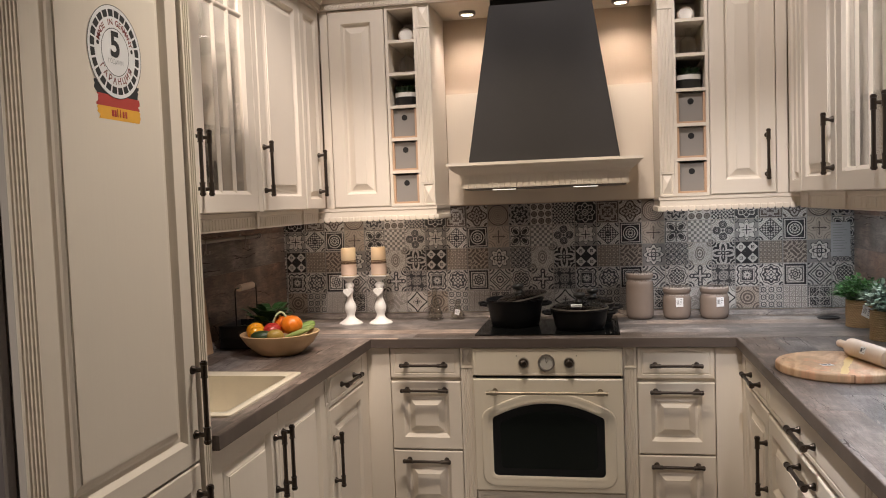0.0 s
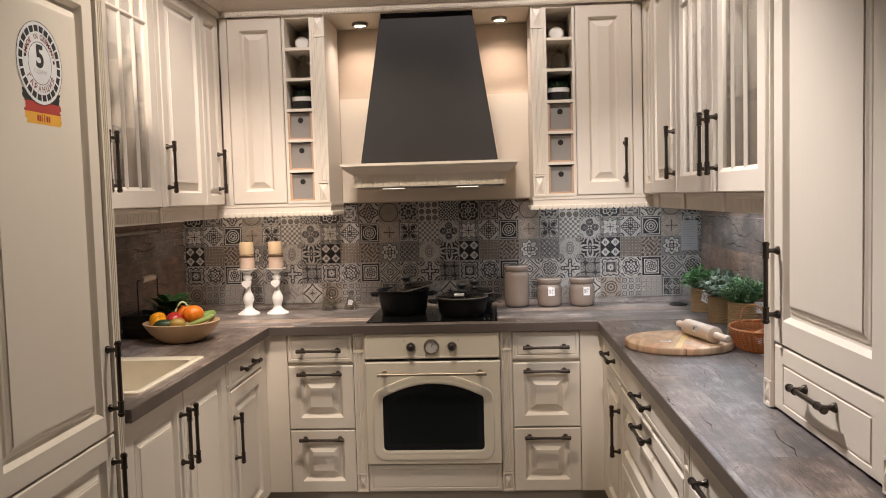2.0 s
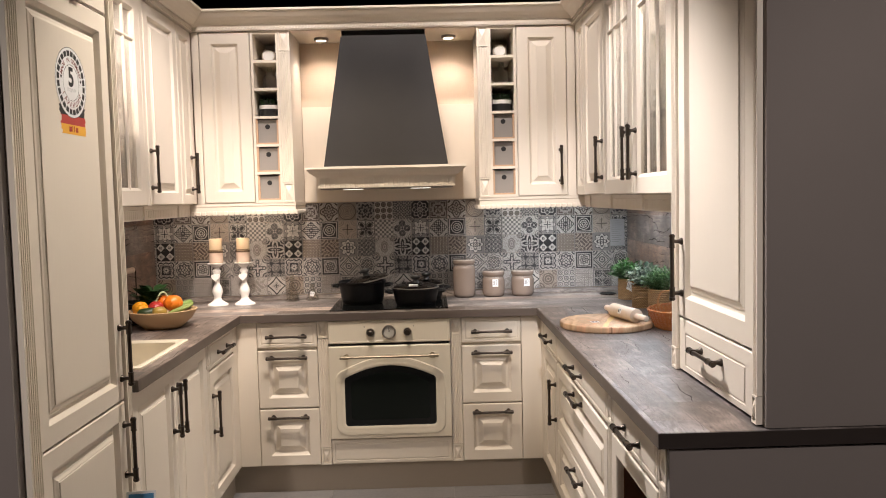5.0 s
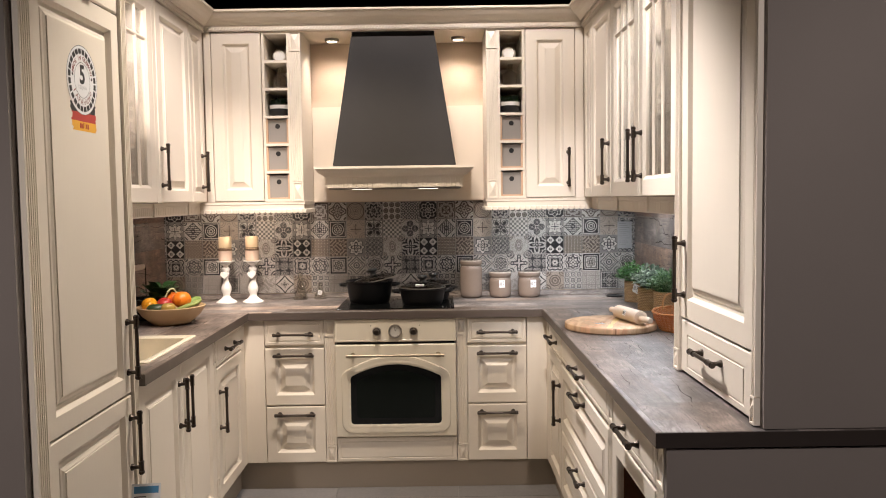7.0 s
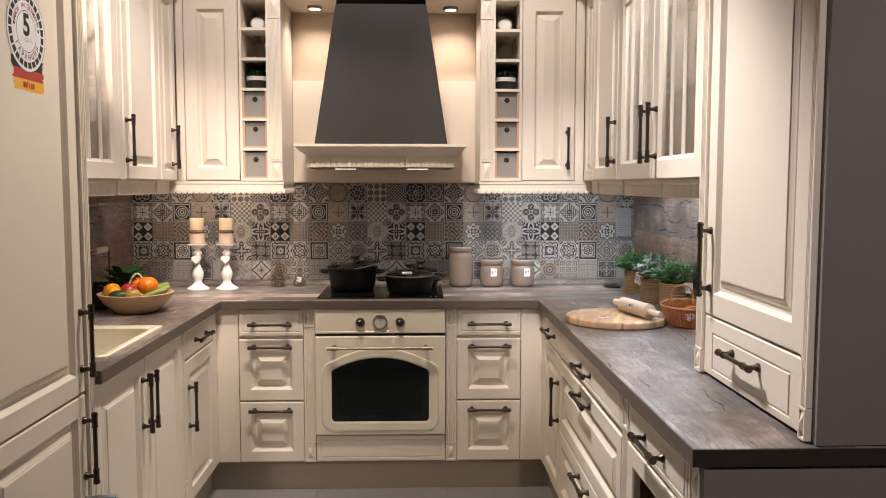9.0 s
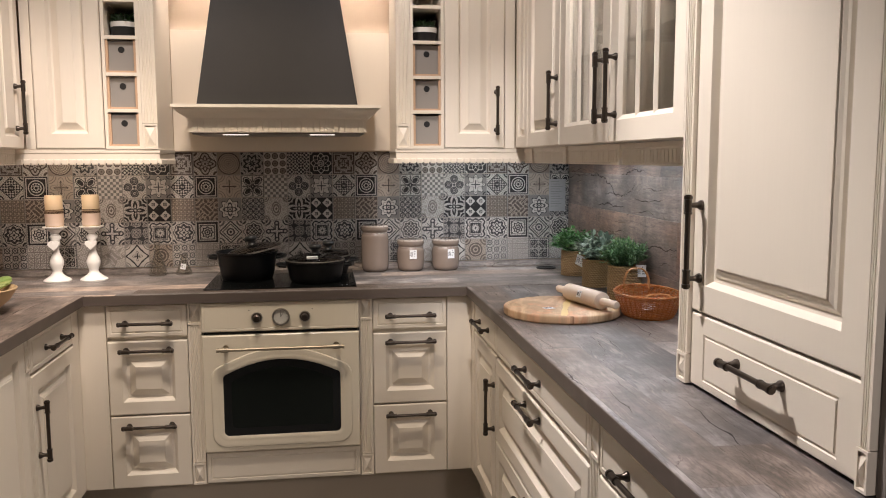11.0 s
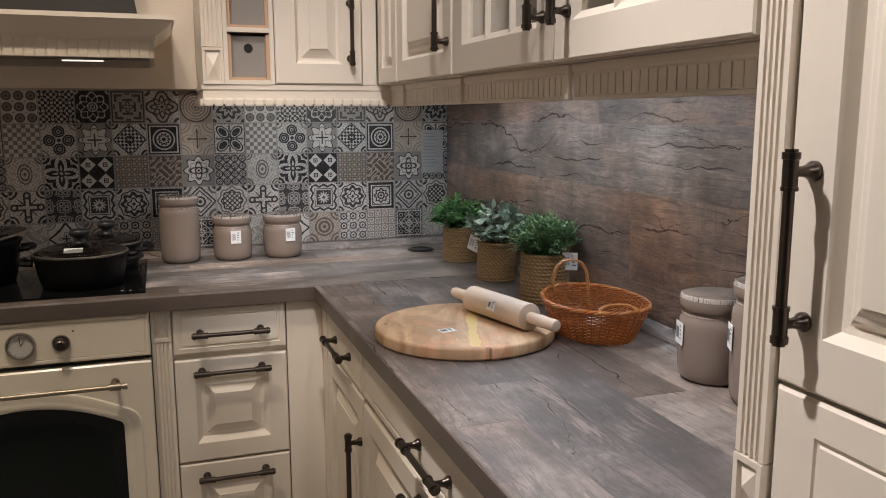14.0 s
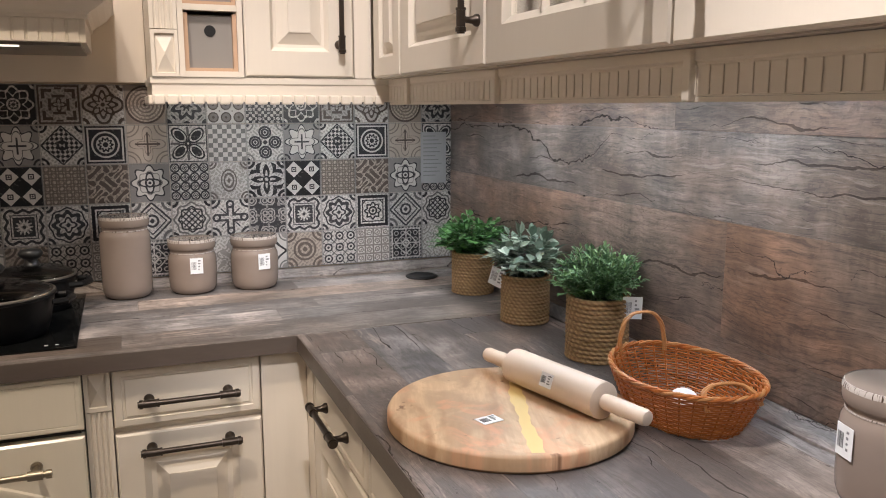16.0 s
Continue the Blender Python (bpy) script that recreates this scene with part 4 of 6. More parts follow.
rings_panel(bm, -0.297, 0.748, 0.594, 0.112, [(0, 0.01), (0, -0.014), (0.004, -0.018), (0.010, -0.018), (0.0115, -0.0168), (0.013, -0.018)])
panel = part("control_panel", bm, ENAMEL, oven)
for x in (-0.090, 0.090):
    m = pose(x, -0.018, 0.800, 90, 0, 0)
    part("knob_ring", lathe(B(), [(0.0180, 0.006), (0.0205, 0.006), (0.0215, 0.0), (0.0180, 0.0)], 28, m), STEEL, panel, "steel knob ring", smooth=True)
    part("knob", lathe(B(), [(0, 0.030), (0.009, 0.030), (0.0125, 0.027), (0.0135, 0.014), (0.0165, 0.011), (0.0180, 0.004), (0.0180, 0)], 24, m), BRONZE, panel, "dark bronze knob", smooth=True)
    bm = B()
    box(bm, x * 1.32 - 0.002, x * 1.32 + 0.002, -0.0185, -0.0175, 0.826, 0.830)
    part("mark", bm, BLACK, panel)
m = pose(0, -0.018, 0.801, 90, 0, 0)
part("clock", lathe(B(), [(0.027, 0.004), (0.029, 0.010), (0.032, 0.010), (0.034, 0.006), (0.034, 0)], 32, m), STEEL, panel, "steel clock rim", smooth=True)
bm = B()
rod(bm, (0, -0.019, 0.801), (0, -0.0225, 0.801), 0.0275, 32)
part("dial", bm, plain("pale_dial", (0.55, 0.53, 0.48), 0.4), panel, "pale clock dial")
bm = B()
for ang, ln in ((60, 0.015), (95, 0.021)):
    p = Vector((0, -0.0235, 0.801))
    rod(bm, p, p + Vector((math.cos(radians(ang)) * ln, 0, math.sin(radians(ang)) * ln)), 0.0008, 6)
for i in range(12):
    a = radians(30 * i)
    p = Vector((math.cos(a) * 0.0225, -0.0232, 0.801 + math.sin(a) * 0.0225))
    rod(bm, p, p + Vector((math.cos(a) * 0.003, 0, math.sin(a) * 0.003)), 0.0005, 5)
part("clock_marks", bm, INK, panel)
bm = B()
rings_panel(bm, -0.297, 0.277, 0.594, 0.458, [(0, 0.01), (0, -0.016), (0.004, -0.020)])
odoor = part("oven_door", bm, ENAMEL, oven)


def arch(d, n=14):
    """The window's outline, widened by d."""
    hw, zb, zs, za, r = 0.222 + d, 0.341 - d, 0.585 + d * 0.8, 0.637 + d, 0.018 + max(d, 0) * 0.8
    pts = []
    for cx, a0 in ((hw - r, 270), (None, 0), (-hw + r, 180)):
        if cx is None:
            for k in range(4):
                a = radians(k * 20)
                pts.append((hw - r + r * math.cos(a), zs - r + r * math.sin(a)))
            for k in range(1, n):
                u = 1 - 2 * k / n
                pts.append(((hw - r * 0.9) * u, zs + (za - zs) * (1 - u * u)))
            for k in range(4):
                a = radians(120 + k * 20)
                pts.append((-hw + r + r * math.cos(a), zs - r + r * math.sin(a)))
        else:
            for k in range(5):
                a = radians(a0 + k * 22.5)
                pts.append((cx + r * math.cos(a), zb + r + r * math.sin(a)))
    return pts


bm = B()
loops = [[bm.verts.new((x, y, z)) for x, z in arch(d)] for d, y in ((0.046, -0.0195), (0.042, -0.0245), (0.032, -0.0262), (0.022, -0.0235), (0.016, -0.0245), (0.006, -0.0245), (0.0, -0.0215), (0.0, -0.0195))]
for a, b in zip(loops, loops[1:]):
    for i in range(len(a)):
        bm.faces.new((a[i], a[(i + 1) % len(a)], b[(i + 1) % len(a)], b[i]))
part("window_moulding", bm, ENAMEL, odoor, smooth=True)
bm = B()
bm.faces.new([bm.verts.new((x, -0.0208, z)) for x, z in arch(0.0005)])
part("window", bm, OVENGLASS, odoor, "dark oven window glass")
bm = B()
loops = [[bm.verts.new((x, -0.0212, z)) for x, z in arch(d)] for d in (0.0, -0.030)]
for i in range(len(loops[0])):
    j = (i + 1) % len(loops[0])
    bm.faces.new((loops[0][i], loops[0][j], loops[1][j], loops[1][i]))
part("window_border", bm, BLACKGLASS, odoor, "black printed window border")
bm = B()
rod(bm, (-0.232, -0.062, 0.687), (0.232, -0.062, 0.687), 0.0062, 16)
for s in (-1, 1):
    rod(bm, (s * 0.208, -0.019, 0.687), (s * 0.208, -0.060, 0.687), 0.006, 14)
    rod(bm, (s * 0.208, -0.0195, 0.687), (s * 0.208, -0.026, 0.687), 0.011, 16)
    rod(bm, (s * 0.196, -0.062, 0.687), (s * 0.222, -0.062, 0.687), 0.0095, 16)
    rod(bm, (s * 0.228, -0.062, 0.687), (s * 0.238, -0.062, 0.687), 0.0085, 16)
part("oven_handle", bm, BRASS, odoor, "dull brass bar handle", smooth=True)
c = thing("base_cabinet", "cream front panel of the oven housing", "cabinet", BACK(-0.298, 0, ZB), "base units")
front(c, "flat", 0.001, 0.001, 0.594, 0.122)
bm = B()
box(bm, 0.001, 0.595, T + 0.001, 0.54, 0, 0.122)
part("body", bm, CREAM, c)

# ---- hob and pots ----
hob = thing("hob", "black glass hob let into the worktop", "hob", pose(0, 0, 0.900))
bm = B()
box(bm, -0.292, 0.292, 0.035, 0.535, 0.0004, 0.0055, 0.002)
part("glass_plate", bm, BLACKGLASS, hob)
for x in (0.235, 0.255):
    bm = B()
    rod(bm, (x, 0.060, 0.0054), (x, 0.060, 0.0058), 0.004, 12)
    part("touch_mark", bm, TAGGREY, hob, "small pale touch mark")


def pot(m, r, h, label, lid_shift=0.0, lid_tilt=0.0):
    p = thing("cooking_pot", label, "pot", m, "pots on the hob")
    part("pot_body", lathe(B(), [(0, 0.0), (r * 0.80, 0.0), (r * 0.84, 0.004), (r * 0.90, h * 0.3), (r * 0.97, h * 0.85), (r, h), (r * 1.03, h + 0.002), (r * 1.03, h + 0.006), (r * 0.97, h + 0.006),
                                 (r * 0.93, h * 0.85), (r * 0.80, 0.008), (0, 0.008)], 48), CASTIRON, p, smooth=True)
    for s in (-1, 1):
        bm = B()
        tube(bm, [(s * r * 0.97, -0.040, h * 0.84), (s * (r + 0.022), -0.034, h * 0.86), (s * (r + 0.033), 0, h * 0.87), (s * (r + 0.022), 0.034, h * 0.86), (s * r * 0.97, 0.040, h * 0.84)], 0.0075, 8)
        part("side_handle", bm, CASTIRON, p, smooth=True)
    lm = pose(lid_shift, 0, h + 0.006, 0, lid_tilt, 0) @ Matrix.Diagonal((1, 1, 0.72, 1))
    lid = part("lid", lathe(B(), [(r * 0.98, 0.0), (r * 0.98, 0.004), (r * 0.92, 0.013), (r * 0.75, 0.024), (r * 0.5, 0.033), (r * 0.25, 0.038), (0, 0.039), (0, 0.0355), (r * 0.5, 0.0295), (r * 0.75, 0.0205), (r * 0.9, 0.010), (r * 0.94, 0.0)], 48), SMOKED, p, "smoked glass lid", at=lm, smooth=True)
    part("lid_rim", lathe(B(), [(r * 0.975, -0.002), (r * 1.01, -0.001), (r * 1.015, 0.004), (r * 0.98, 0.007), (r * 0.965, 0.003), (r * 0.975, -0.002)], 48), STEEL, lid, "steel lid rim", smooth=True)
    part("lid_knob", lathe(B(), [(0.021, 0.0375), (0.016, 0.043), (0.0135, 0.055), (0.020, 0.061), (0.0255, 0.068), (0.0265, 0.078), (0.022, 0.086), (0.012, 0.089), (0, 0.0895)], 24), BLACK, lid, "black lid knob", smooth=True)
    return p


SMOKED = glass("lid_glass", (0.62, 0.62, 0.62), 0.03, 0.0, 0.8, 2.6)
pot(pose(-0.148, 0.290, 0.9058), 0.122, 0.111, "black cast pot with a glass lid set askew on the hob", 0.026, -11)
pot(pose(0.186, 0.408, 0.9058, 0, 0, -12), 0.094, 0.072, "small black cast pot standing behind the low one on the hob")
p = pot(pose(0.132, 0.182, 0.9058), 0.118, 0.081, "low black cast pot with glass lid and price tag")
bm = B()
box(bm, -0.045, 0.0, -0.0125, 0.0125, 0.0, 0.001)
part("price_tag", bm, PAPER, p, "white price tag", at=pose(0.012, -0.078, 0.1045, 20, 0, 0))


# ---- small goods ----
PRINT = plain("faded_black_print", (0.20, 0.20, 0.205), 0.6)

def barcode(parent, m, w, h, seed=1, paper=None):
    """A white price label with bars of print, lying in its own xz plane and facing -y."""
    rnd = random.Random(seed)
    bm = B()
    box(bm, -w / 2, w / 2, -0.0004, 0.0004, -h / 2, h / 2)
    lab = part("price_label", bm, paper or PAPER, parent, "white price label", at=m)
    bm = B()
    x = -w * 0.40
    while x < w * -0.02:
        t = rnd.choice((0.014, 0.02, 0.03)) * w
        box(bm, x, x + t, -0.0009, -0.0005, -h * 0.24, h * 0.26)
        x += t + rnd.choice((0.02, 0.035)) * w
    for k in range(4):
        box(bm, w * 0.12, w * (0.2 + 0.22 * rnd.random()), -0.0009, -0.0005, h * (0.28 - k * 0.18), h * (0.36 - k * 0.18))
    part("print", bm, PRINT, lab)
    return lab


def jar(x, y, r, h, label, tag=None, seed=1):
    j = thing("storage_jar", label, "jar", pose(x, y, 0.9004), "storage jars")
    part("jar_body", lathe(B(), [(0, 0.0), (r * 0.80, 0.0), (r * 0.90, 0.005), (r * 0.965, 0.016), (r * 0.99, 0.034), (r, h * 0.4), (r, h - 0.062), (r * 0.99, h - 0.052), (r * 0.965, h - 0.045),
                                 (r * 0.92, h - 0.0395), (r * 0.90, h - 0.036), (r * 0.90, h - 0.0275), (0, h - 0.0275)], 48), JARM, j, smooth=True)
    part("glazed_neck", lathe(B(), [(r * 0.90, h - 0.0375), (r * 0.915, h - 0.0362), (r * 0.905, h - 0.0345), (r * 0.90, h - 0.0345)], 48), JARGLAZE, j, "mottled glazed line round the neck", smooth=True)
    lid = part("lid", lathe(B(), [(r * 0.89, h - 0.0272), (r * 0.96, h - 0.0265), (r * 0.99, h - 0.022), (r, h - 0.015), (r * 0.99, h - 0.008), (r * 0.965, h - 0.003), (r * 0.935, h - 0.0022), (r * 0.90, h - 0.0026), (0, h - 0.0016)], 48), JARM, j, "flat ceramic lid", smooth=True)
    part("glazed_rim", lathe(B(), [(r * 0.9955, h - 0.0085), (r * 0.984, h - 0.0046), (r * 0.962, h - 0.0018), (r * 0.945, h - 0.0014)], 48), JARGLAZE, lid, "mottled glazed rim", smooth=True)
    if tag is not None:
        a = radians(tag)
        barcode(j, pose((r + 0.0012) * math.cos(a), (r + 0.0012) * math.sin(a), h * 0.54, 0, 0, tag + 90), r * 0.52, r * 0.66, seed)
    return j


jar(0.393, 0.490, 0.061, 0.208, "tall taupe ceramic storage jar against the tiles")
jar(0.553, 0.490, 0.061, 0.142, "low taupe ceramic storage jar with a price label", -85, 2)
jar(0.712, 0.488, 0.062, 0.142, "low taupe ceramic storage jar with a price label", -75, 3)
jar(1.238, -1.026, 0.060, 0.153, "low taupe ceramic storage jar with label beside the tall one", 165, 4)
jar(1.240, -1.164, 0.062, 0.200, "tall taupe ceramic storage jar with a price label", 152, 5)

# socket cover
bm = lathe(B(), [(0, 0.0004), (0.044, 0.0004), (0.046, 0.003), (0.042, 0.006), (0.036, 0.0065), (0.034, 0.005), (0, 0.005)], 40)
solid("socket_cover", bm, BLACK, "round black pop-up socket cover in the worktop", "socket", pose(1.170, 0.440, 0.900), smooth=True)

# serving board and rolling pin
board = thing("serving_board", "round mango wood serving board with a price label", "board", pose(0.928, -0.622, 0.9004, 0, 0, -17.9))
R = 0.187
part("disc", lathe(B(), [(0, 0), (R - 0.004, 0), (R, 0.004), (R, 0.021), (R - 0.002, 0.0245), (R - 0.006, 0.026), (0, 0.026)], 72), MANGO, board, smooth=True)
bm = B()
poly = []
for s in (-1, 1):
    row = []
    for k in range(25):
        y = -0.1765 + 0.335 * k / 24
        wd = 0.0090 + 0.003 * math.sin(k * 0.55 + s) + 0.0016 * math.sin(k * 2.1 + 2 * s) + 0.0001 * k
        row.append((0.009 + 0.0006 * k + 0.003 * math.sin(k * 0.4) + s * wd, y))
    poly += row if s < 0 else row[::-1]
bm.faces.new([bm.verts.new((x, y, 0.0262)) for x, y in poly][::-1])
part("sapwood_streak", bm, SAPWOOD, board, "pale sapwood streak")
barcode(board, pose(-0.0386, -0.0597, 0.0268, -90, 0, 30), 0.034, 0.026, 7)

pin = thing("rolling_pin", "pale beech rolling pin lying on the serving board", "rolling pin", pose(1.006, -0.632, 0.9268 + 0.0285, 0, 0, -77))
prof = [(0, -0.106), (0.0255, -0.106), (0.0278, -0.1045), (0.028, -0.102), (0.028, 0.094), (0.0278, 0.0965), (0.0255, 0.098), (0, 0.098)]
part("roller", lathe(B(), prof, 40, pose(0, 0, 0, 0, 90, 0)), PINWOOD, pin, smooth=True)
for s in (-1, 1):
    e = 0.0985 if s > 0 else 0.1065
    hp = [(0, e), (0.0110, e), (0.0118, e + 0.006), (0.0120, e + 0.022), (0.0128, e + 0.034), (0.0118, 0.155), (0.0122, 0.166), (0.0122, 0.174), (0.0105, 0.1795), (0.006, 0.181), (0, 0.181)]
    part("grip", lathe(B(), hp, 24, pose(0, 0, 0, 0, 90 * s, 0)), PINWOOD, pin, smooth=True)
barcode(pin, pose(0.002, -0.0268, 0.0095, -19, 0, 0), 0.026, 0.022, 8)


# rope pots with plants
def leaf(bm, p, d, up, ln, wd):
    """A folded leaf with a rounded outline."""
    d, up = d.normalized(), up.normalized()
    s = d.cross(up)
    if s.length < 1e-4:
        return
    s.normalize()
    up = s.cross(d)
    a, b = bm.verts.new(p), bm.verts.new(p + d * ln + up * ln * -0.10)
    c = [bm.verts.new(p + d * ln * t) for t in (0.36, 0.70)]
    for k in (1, -1):
        e = [bm.verts.new(p + d * ln * t + s * wd * g * k + up * ln * 0.06) for t, g in ((0.36, 1.0), (0.70, 0.82))]
        for f in ((a, e[0], c[0]), (c[0], e[0], e[1], c[1]), (c[1], e[1], b)):
            bm.faces.new(f)


def plant(x, y, r, h, ph, spread, style, material, label, seed, tag=None):
    rnd = random.Random(seed)
    p = thing("potted_plant", label, "plant", pose(x, y, 0.9004), "plants in rope pots")
    n = 14
    prof = [(0, 0.0), (r * 0.9, 0.0)]
    for i in range(n):
        for k in range(5):
            a = -90 + 180 * k / 4
            prof.append((r * 0.940 + r * 0.068 * math.cos(radians(a)), h * (i + 0.5 + 0.46 * math.sin(radians(a))) / n))
    prof += [(r * 0.88, h), (r * 0.88, h * 0.9), (0, h * 0.9)]
    bm = lathe(B(), prof, 150)
    for v in bm.verts:          # the rope's twist
        g = 1.0 + 0.0055 * math.sin(30 * math.atan2(v.co.y, v.co.x) + 520.0 * v.co.z) + 0.006 * math.sin(3 * math.atan2(v.co.y, v.co.x) + 90.0 * v.co.z)
        v.co.x, v.co.y = v.co.x * g, v.co.y * g
    part("rope_pot", bm, ROPE, p, "coiled rope pot", smooth=True)
    part("moss", lathe(B(), [(0, h * 0.96), (r * 0.5, h * 0.95), (r * 0.86, h * 0.905)], 20), SOIL, p, "dark moss")
    bm, st = B(), B()
    stems, k, ln, wd = {"round": (80, 10, 0.0190, 0.0088), "long": (54, 8, 0.0300, 0.0088), "fine": (170, 22, 0.0135, 0.0025)}[style]
    for i in range(stems):
        a, up = rnd.uniform(0, 2 * math.pi), rnd.uniform(0.10, 1.0)
        out = math.sqrt(1 - up * up) * rnd.uniform(0.80, 1.08)
        base = Vector((math.cos(a) * r * 0.5 * rnd.random(), math.sin(a) * r * 0.5 * rnd.random(), h * 0.93))
        tip = Vector((math.cos(a) * out * spread, math.sin(a) * out * spread, h * 0.96 + up ** 0.6 * ph * rnd.uniform(0.60, 0.95)))
        mid = base.lerp(tip, 0.5) + Vector((rnd.uniform(-0.012, 0.012), rnd.uniform(-0.012, 0.012), ph * 0.14))
        tube(st, [base.lerp(mid, t).lerp(mid.lerp(tip, t), t) for t in (0, 0.33, 0.66, 1)], 0.0010, 4)
        turn = rnd.uniform(0, 2 * math.pi)
        along = (tip - mid).normalized()
        for j in range(k):
            t = 0.22 + 0.78 * (j + rnd.random() * 0.6) / k
            q = base.lerp(mid, t).lerp(mid.lerp(tip, t), t)
            turn += math.pi / 2 if j % 2 else math.pi
            d = Vector((math.cos(turn + rnd.uniform(-0.4, 0.4)), math.sin(turn + rnd.uniform(-0.4, 0.4)), rnd.uniform(-0.45, 0.45))) + along * (0.9 if style == "fine" else 0.45)
            g = rnd.uniform(0.7, 1.15)
            leaf(bm, q, d, Vector((rnd.uniform(-0.5, 0.5), rnd.uniform(-0.5, 0.5), 1)), ln * g, wd * g)
        leaf(bm, tip, along, Vector((0.3, 0.1, 1)), ln, wd)
    tagged(part("stem", st, material, p), kind="stuff")
    tagged(part("foliage", bm, material, p), kind="stuff")
    if tag:
        barcode(p, tag, 0.036, 0.044, seed)
    return p


plant(1.230, 0.214, 0.055, 0.108, 0.104, 0.100, "round", LEAF_A, "artificial fresh green bushy plant in a rope pot", 11)
plant(1.224, -0.095, 0.055, 0.108, 0.102, 0.096, "long", LEAF_B, "artificial grey-green sage plant in a rope pot", 12, pose(-0.058, 0.026, 0.098, 8, 20, -50))
plant(1.228, -0.388, 0.060, 0.122, 0.106, 0.092, "fine", LEAF_C, "artificial fine-leaved thyme plant in a rope pot", 13, pose(0.038, -0.058, 0.106, 8, 0, -30))

# wicker basket
bk = thing("wicker_basket", "orange-brown oval wicker basket with two handles", "basket", pose(1.189, -0.700, 0.9004, 0, 0, 85))
A1, A2, HBK = 0.142, 0.103, 0.073


def oval(a, z, wob=0.0):
    """A point on the basket's side, which flares upward and dips a little between the ends."""
    k = 0.70 + 0.30 * max(z / HBK, 0.0) ** 0.8
    return Vector((math.cos(a) * (A1 * k + wob), math.sin(a) * (A2 * k + wob), z + 0.002 * (z / HBK) * math.cos(2 * a)))


NST, NK = 36, 36 * 6
for i in range(19):
    z = 0.004 + (HBK - 0.006) * i / 18
    pts = [oval(2 * math.pi * k / NK, z, 0.0019 * math.sin(NST / 2 * 2 * math.pi * k / NK + math.pi * (i % 2))) for k in range(NK)]
    part("woven_strand", tube(B(), pts, 0.0016, 5, True), WICKER, bk, smooth=True)
for k in range(NST):
    a = 2 * math.pi * (k + 0.5) / NST
    part("upright_cane", tube(B(), [oval(a, 0.002), oval(a, HBK * 0.35), oval(a, HBK * 0.7), oval(a, HBK)], 0.0019, 5), WICKER, bk, smooth=True)
for ph in (0, 2.1, 4.2):
    pts = [oval(2 * math.pi * k / 200, HBK, 0.0022 * math.cos(15 * 2 * math.pi * k / 200 + ph)) + Vector((0, 0, 0.002 + 0.0022 * math.sin(15 * 2 * math.pi * k / 200 + ph))) for k in range(200)]
    part("rim_strand", tube(B(), pts, 0.0024, 6, True), PALECANE if ph > 4 else WICKER, bk, smooth=True)
for i in range(9):
    k = (i + 0.5) / 9
    pts = [Vector((math.cos(2 * math.pi * j / 40) * A1 * 0.70 * k, math.sin(2 * math.pi * j / 40) * A2 * 0.70 * k, 0.004)) for j in range(40)]
    part("base_strand", tube(B(), pts, 0.0042, 5, True), WICKER, bk)
# one loop stands up, the other is folded inward
for s, up, lean, half in ((1, 0.077, 0.006, 0.042), (-1, 0.027, -0.030, 0.044)):
    bm = B()
    for o in (0, 2.1, 4.2):
        pts = []
        for k in range(25):
            t = math.pi * k / 24
            x = s * (0.126 + lean * math.sin(t)) + 0.0024 * math.cos(o + k * 0.45)
            y = (half + 0.004 * math.sin(t)) * math.copysign(abs(math.cos(t)) ** 0.75, math.cos(t)) + 0.0024 * math.sin(o + k * 0.45)
            pts.append((x, y, HBK - 0.016 + up * math.sin(t) ** 0.8))
        tube(bm, pts, 0.0021, 6)
    part("basket_handle", bm, PALECANE, bk, "pale twisted cane handle", smooth=True)
bm = lathe(B(), [(0, 0.0), (0.021, 0.0), (0.021, 0.0006), (0, 0.0006)], 28, pose(0.004, -0.004, 0.0275, -12, -22, 0))
part("price_label", bm, PAPER, bk, "round white price label")

# ---- candles, bowl, glass, sink ----
BAND = plain("beige_paper_band", (0.56, 0.43, 0.34), 0.6)
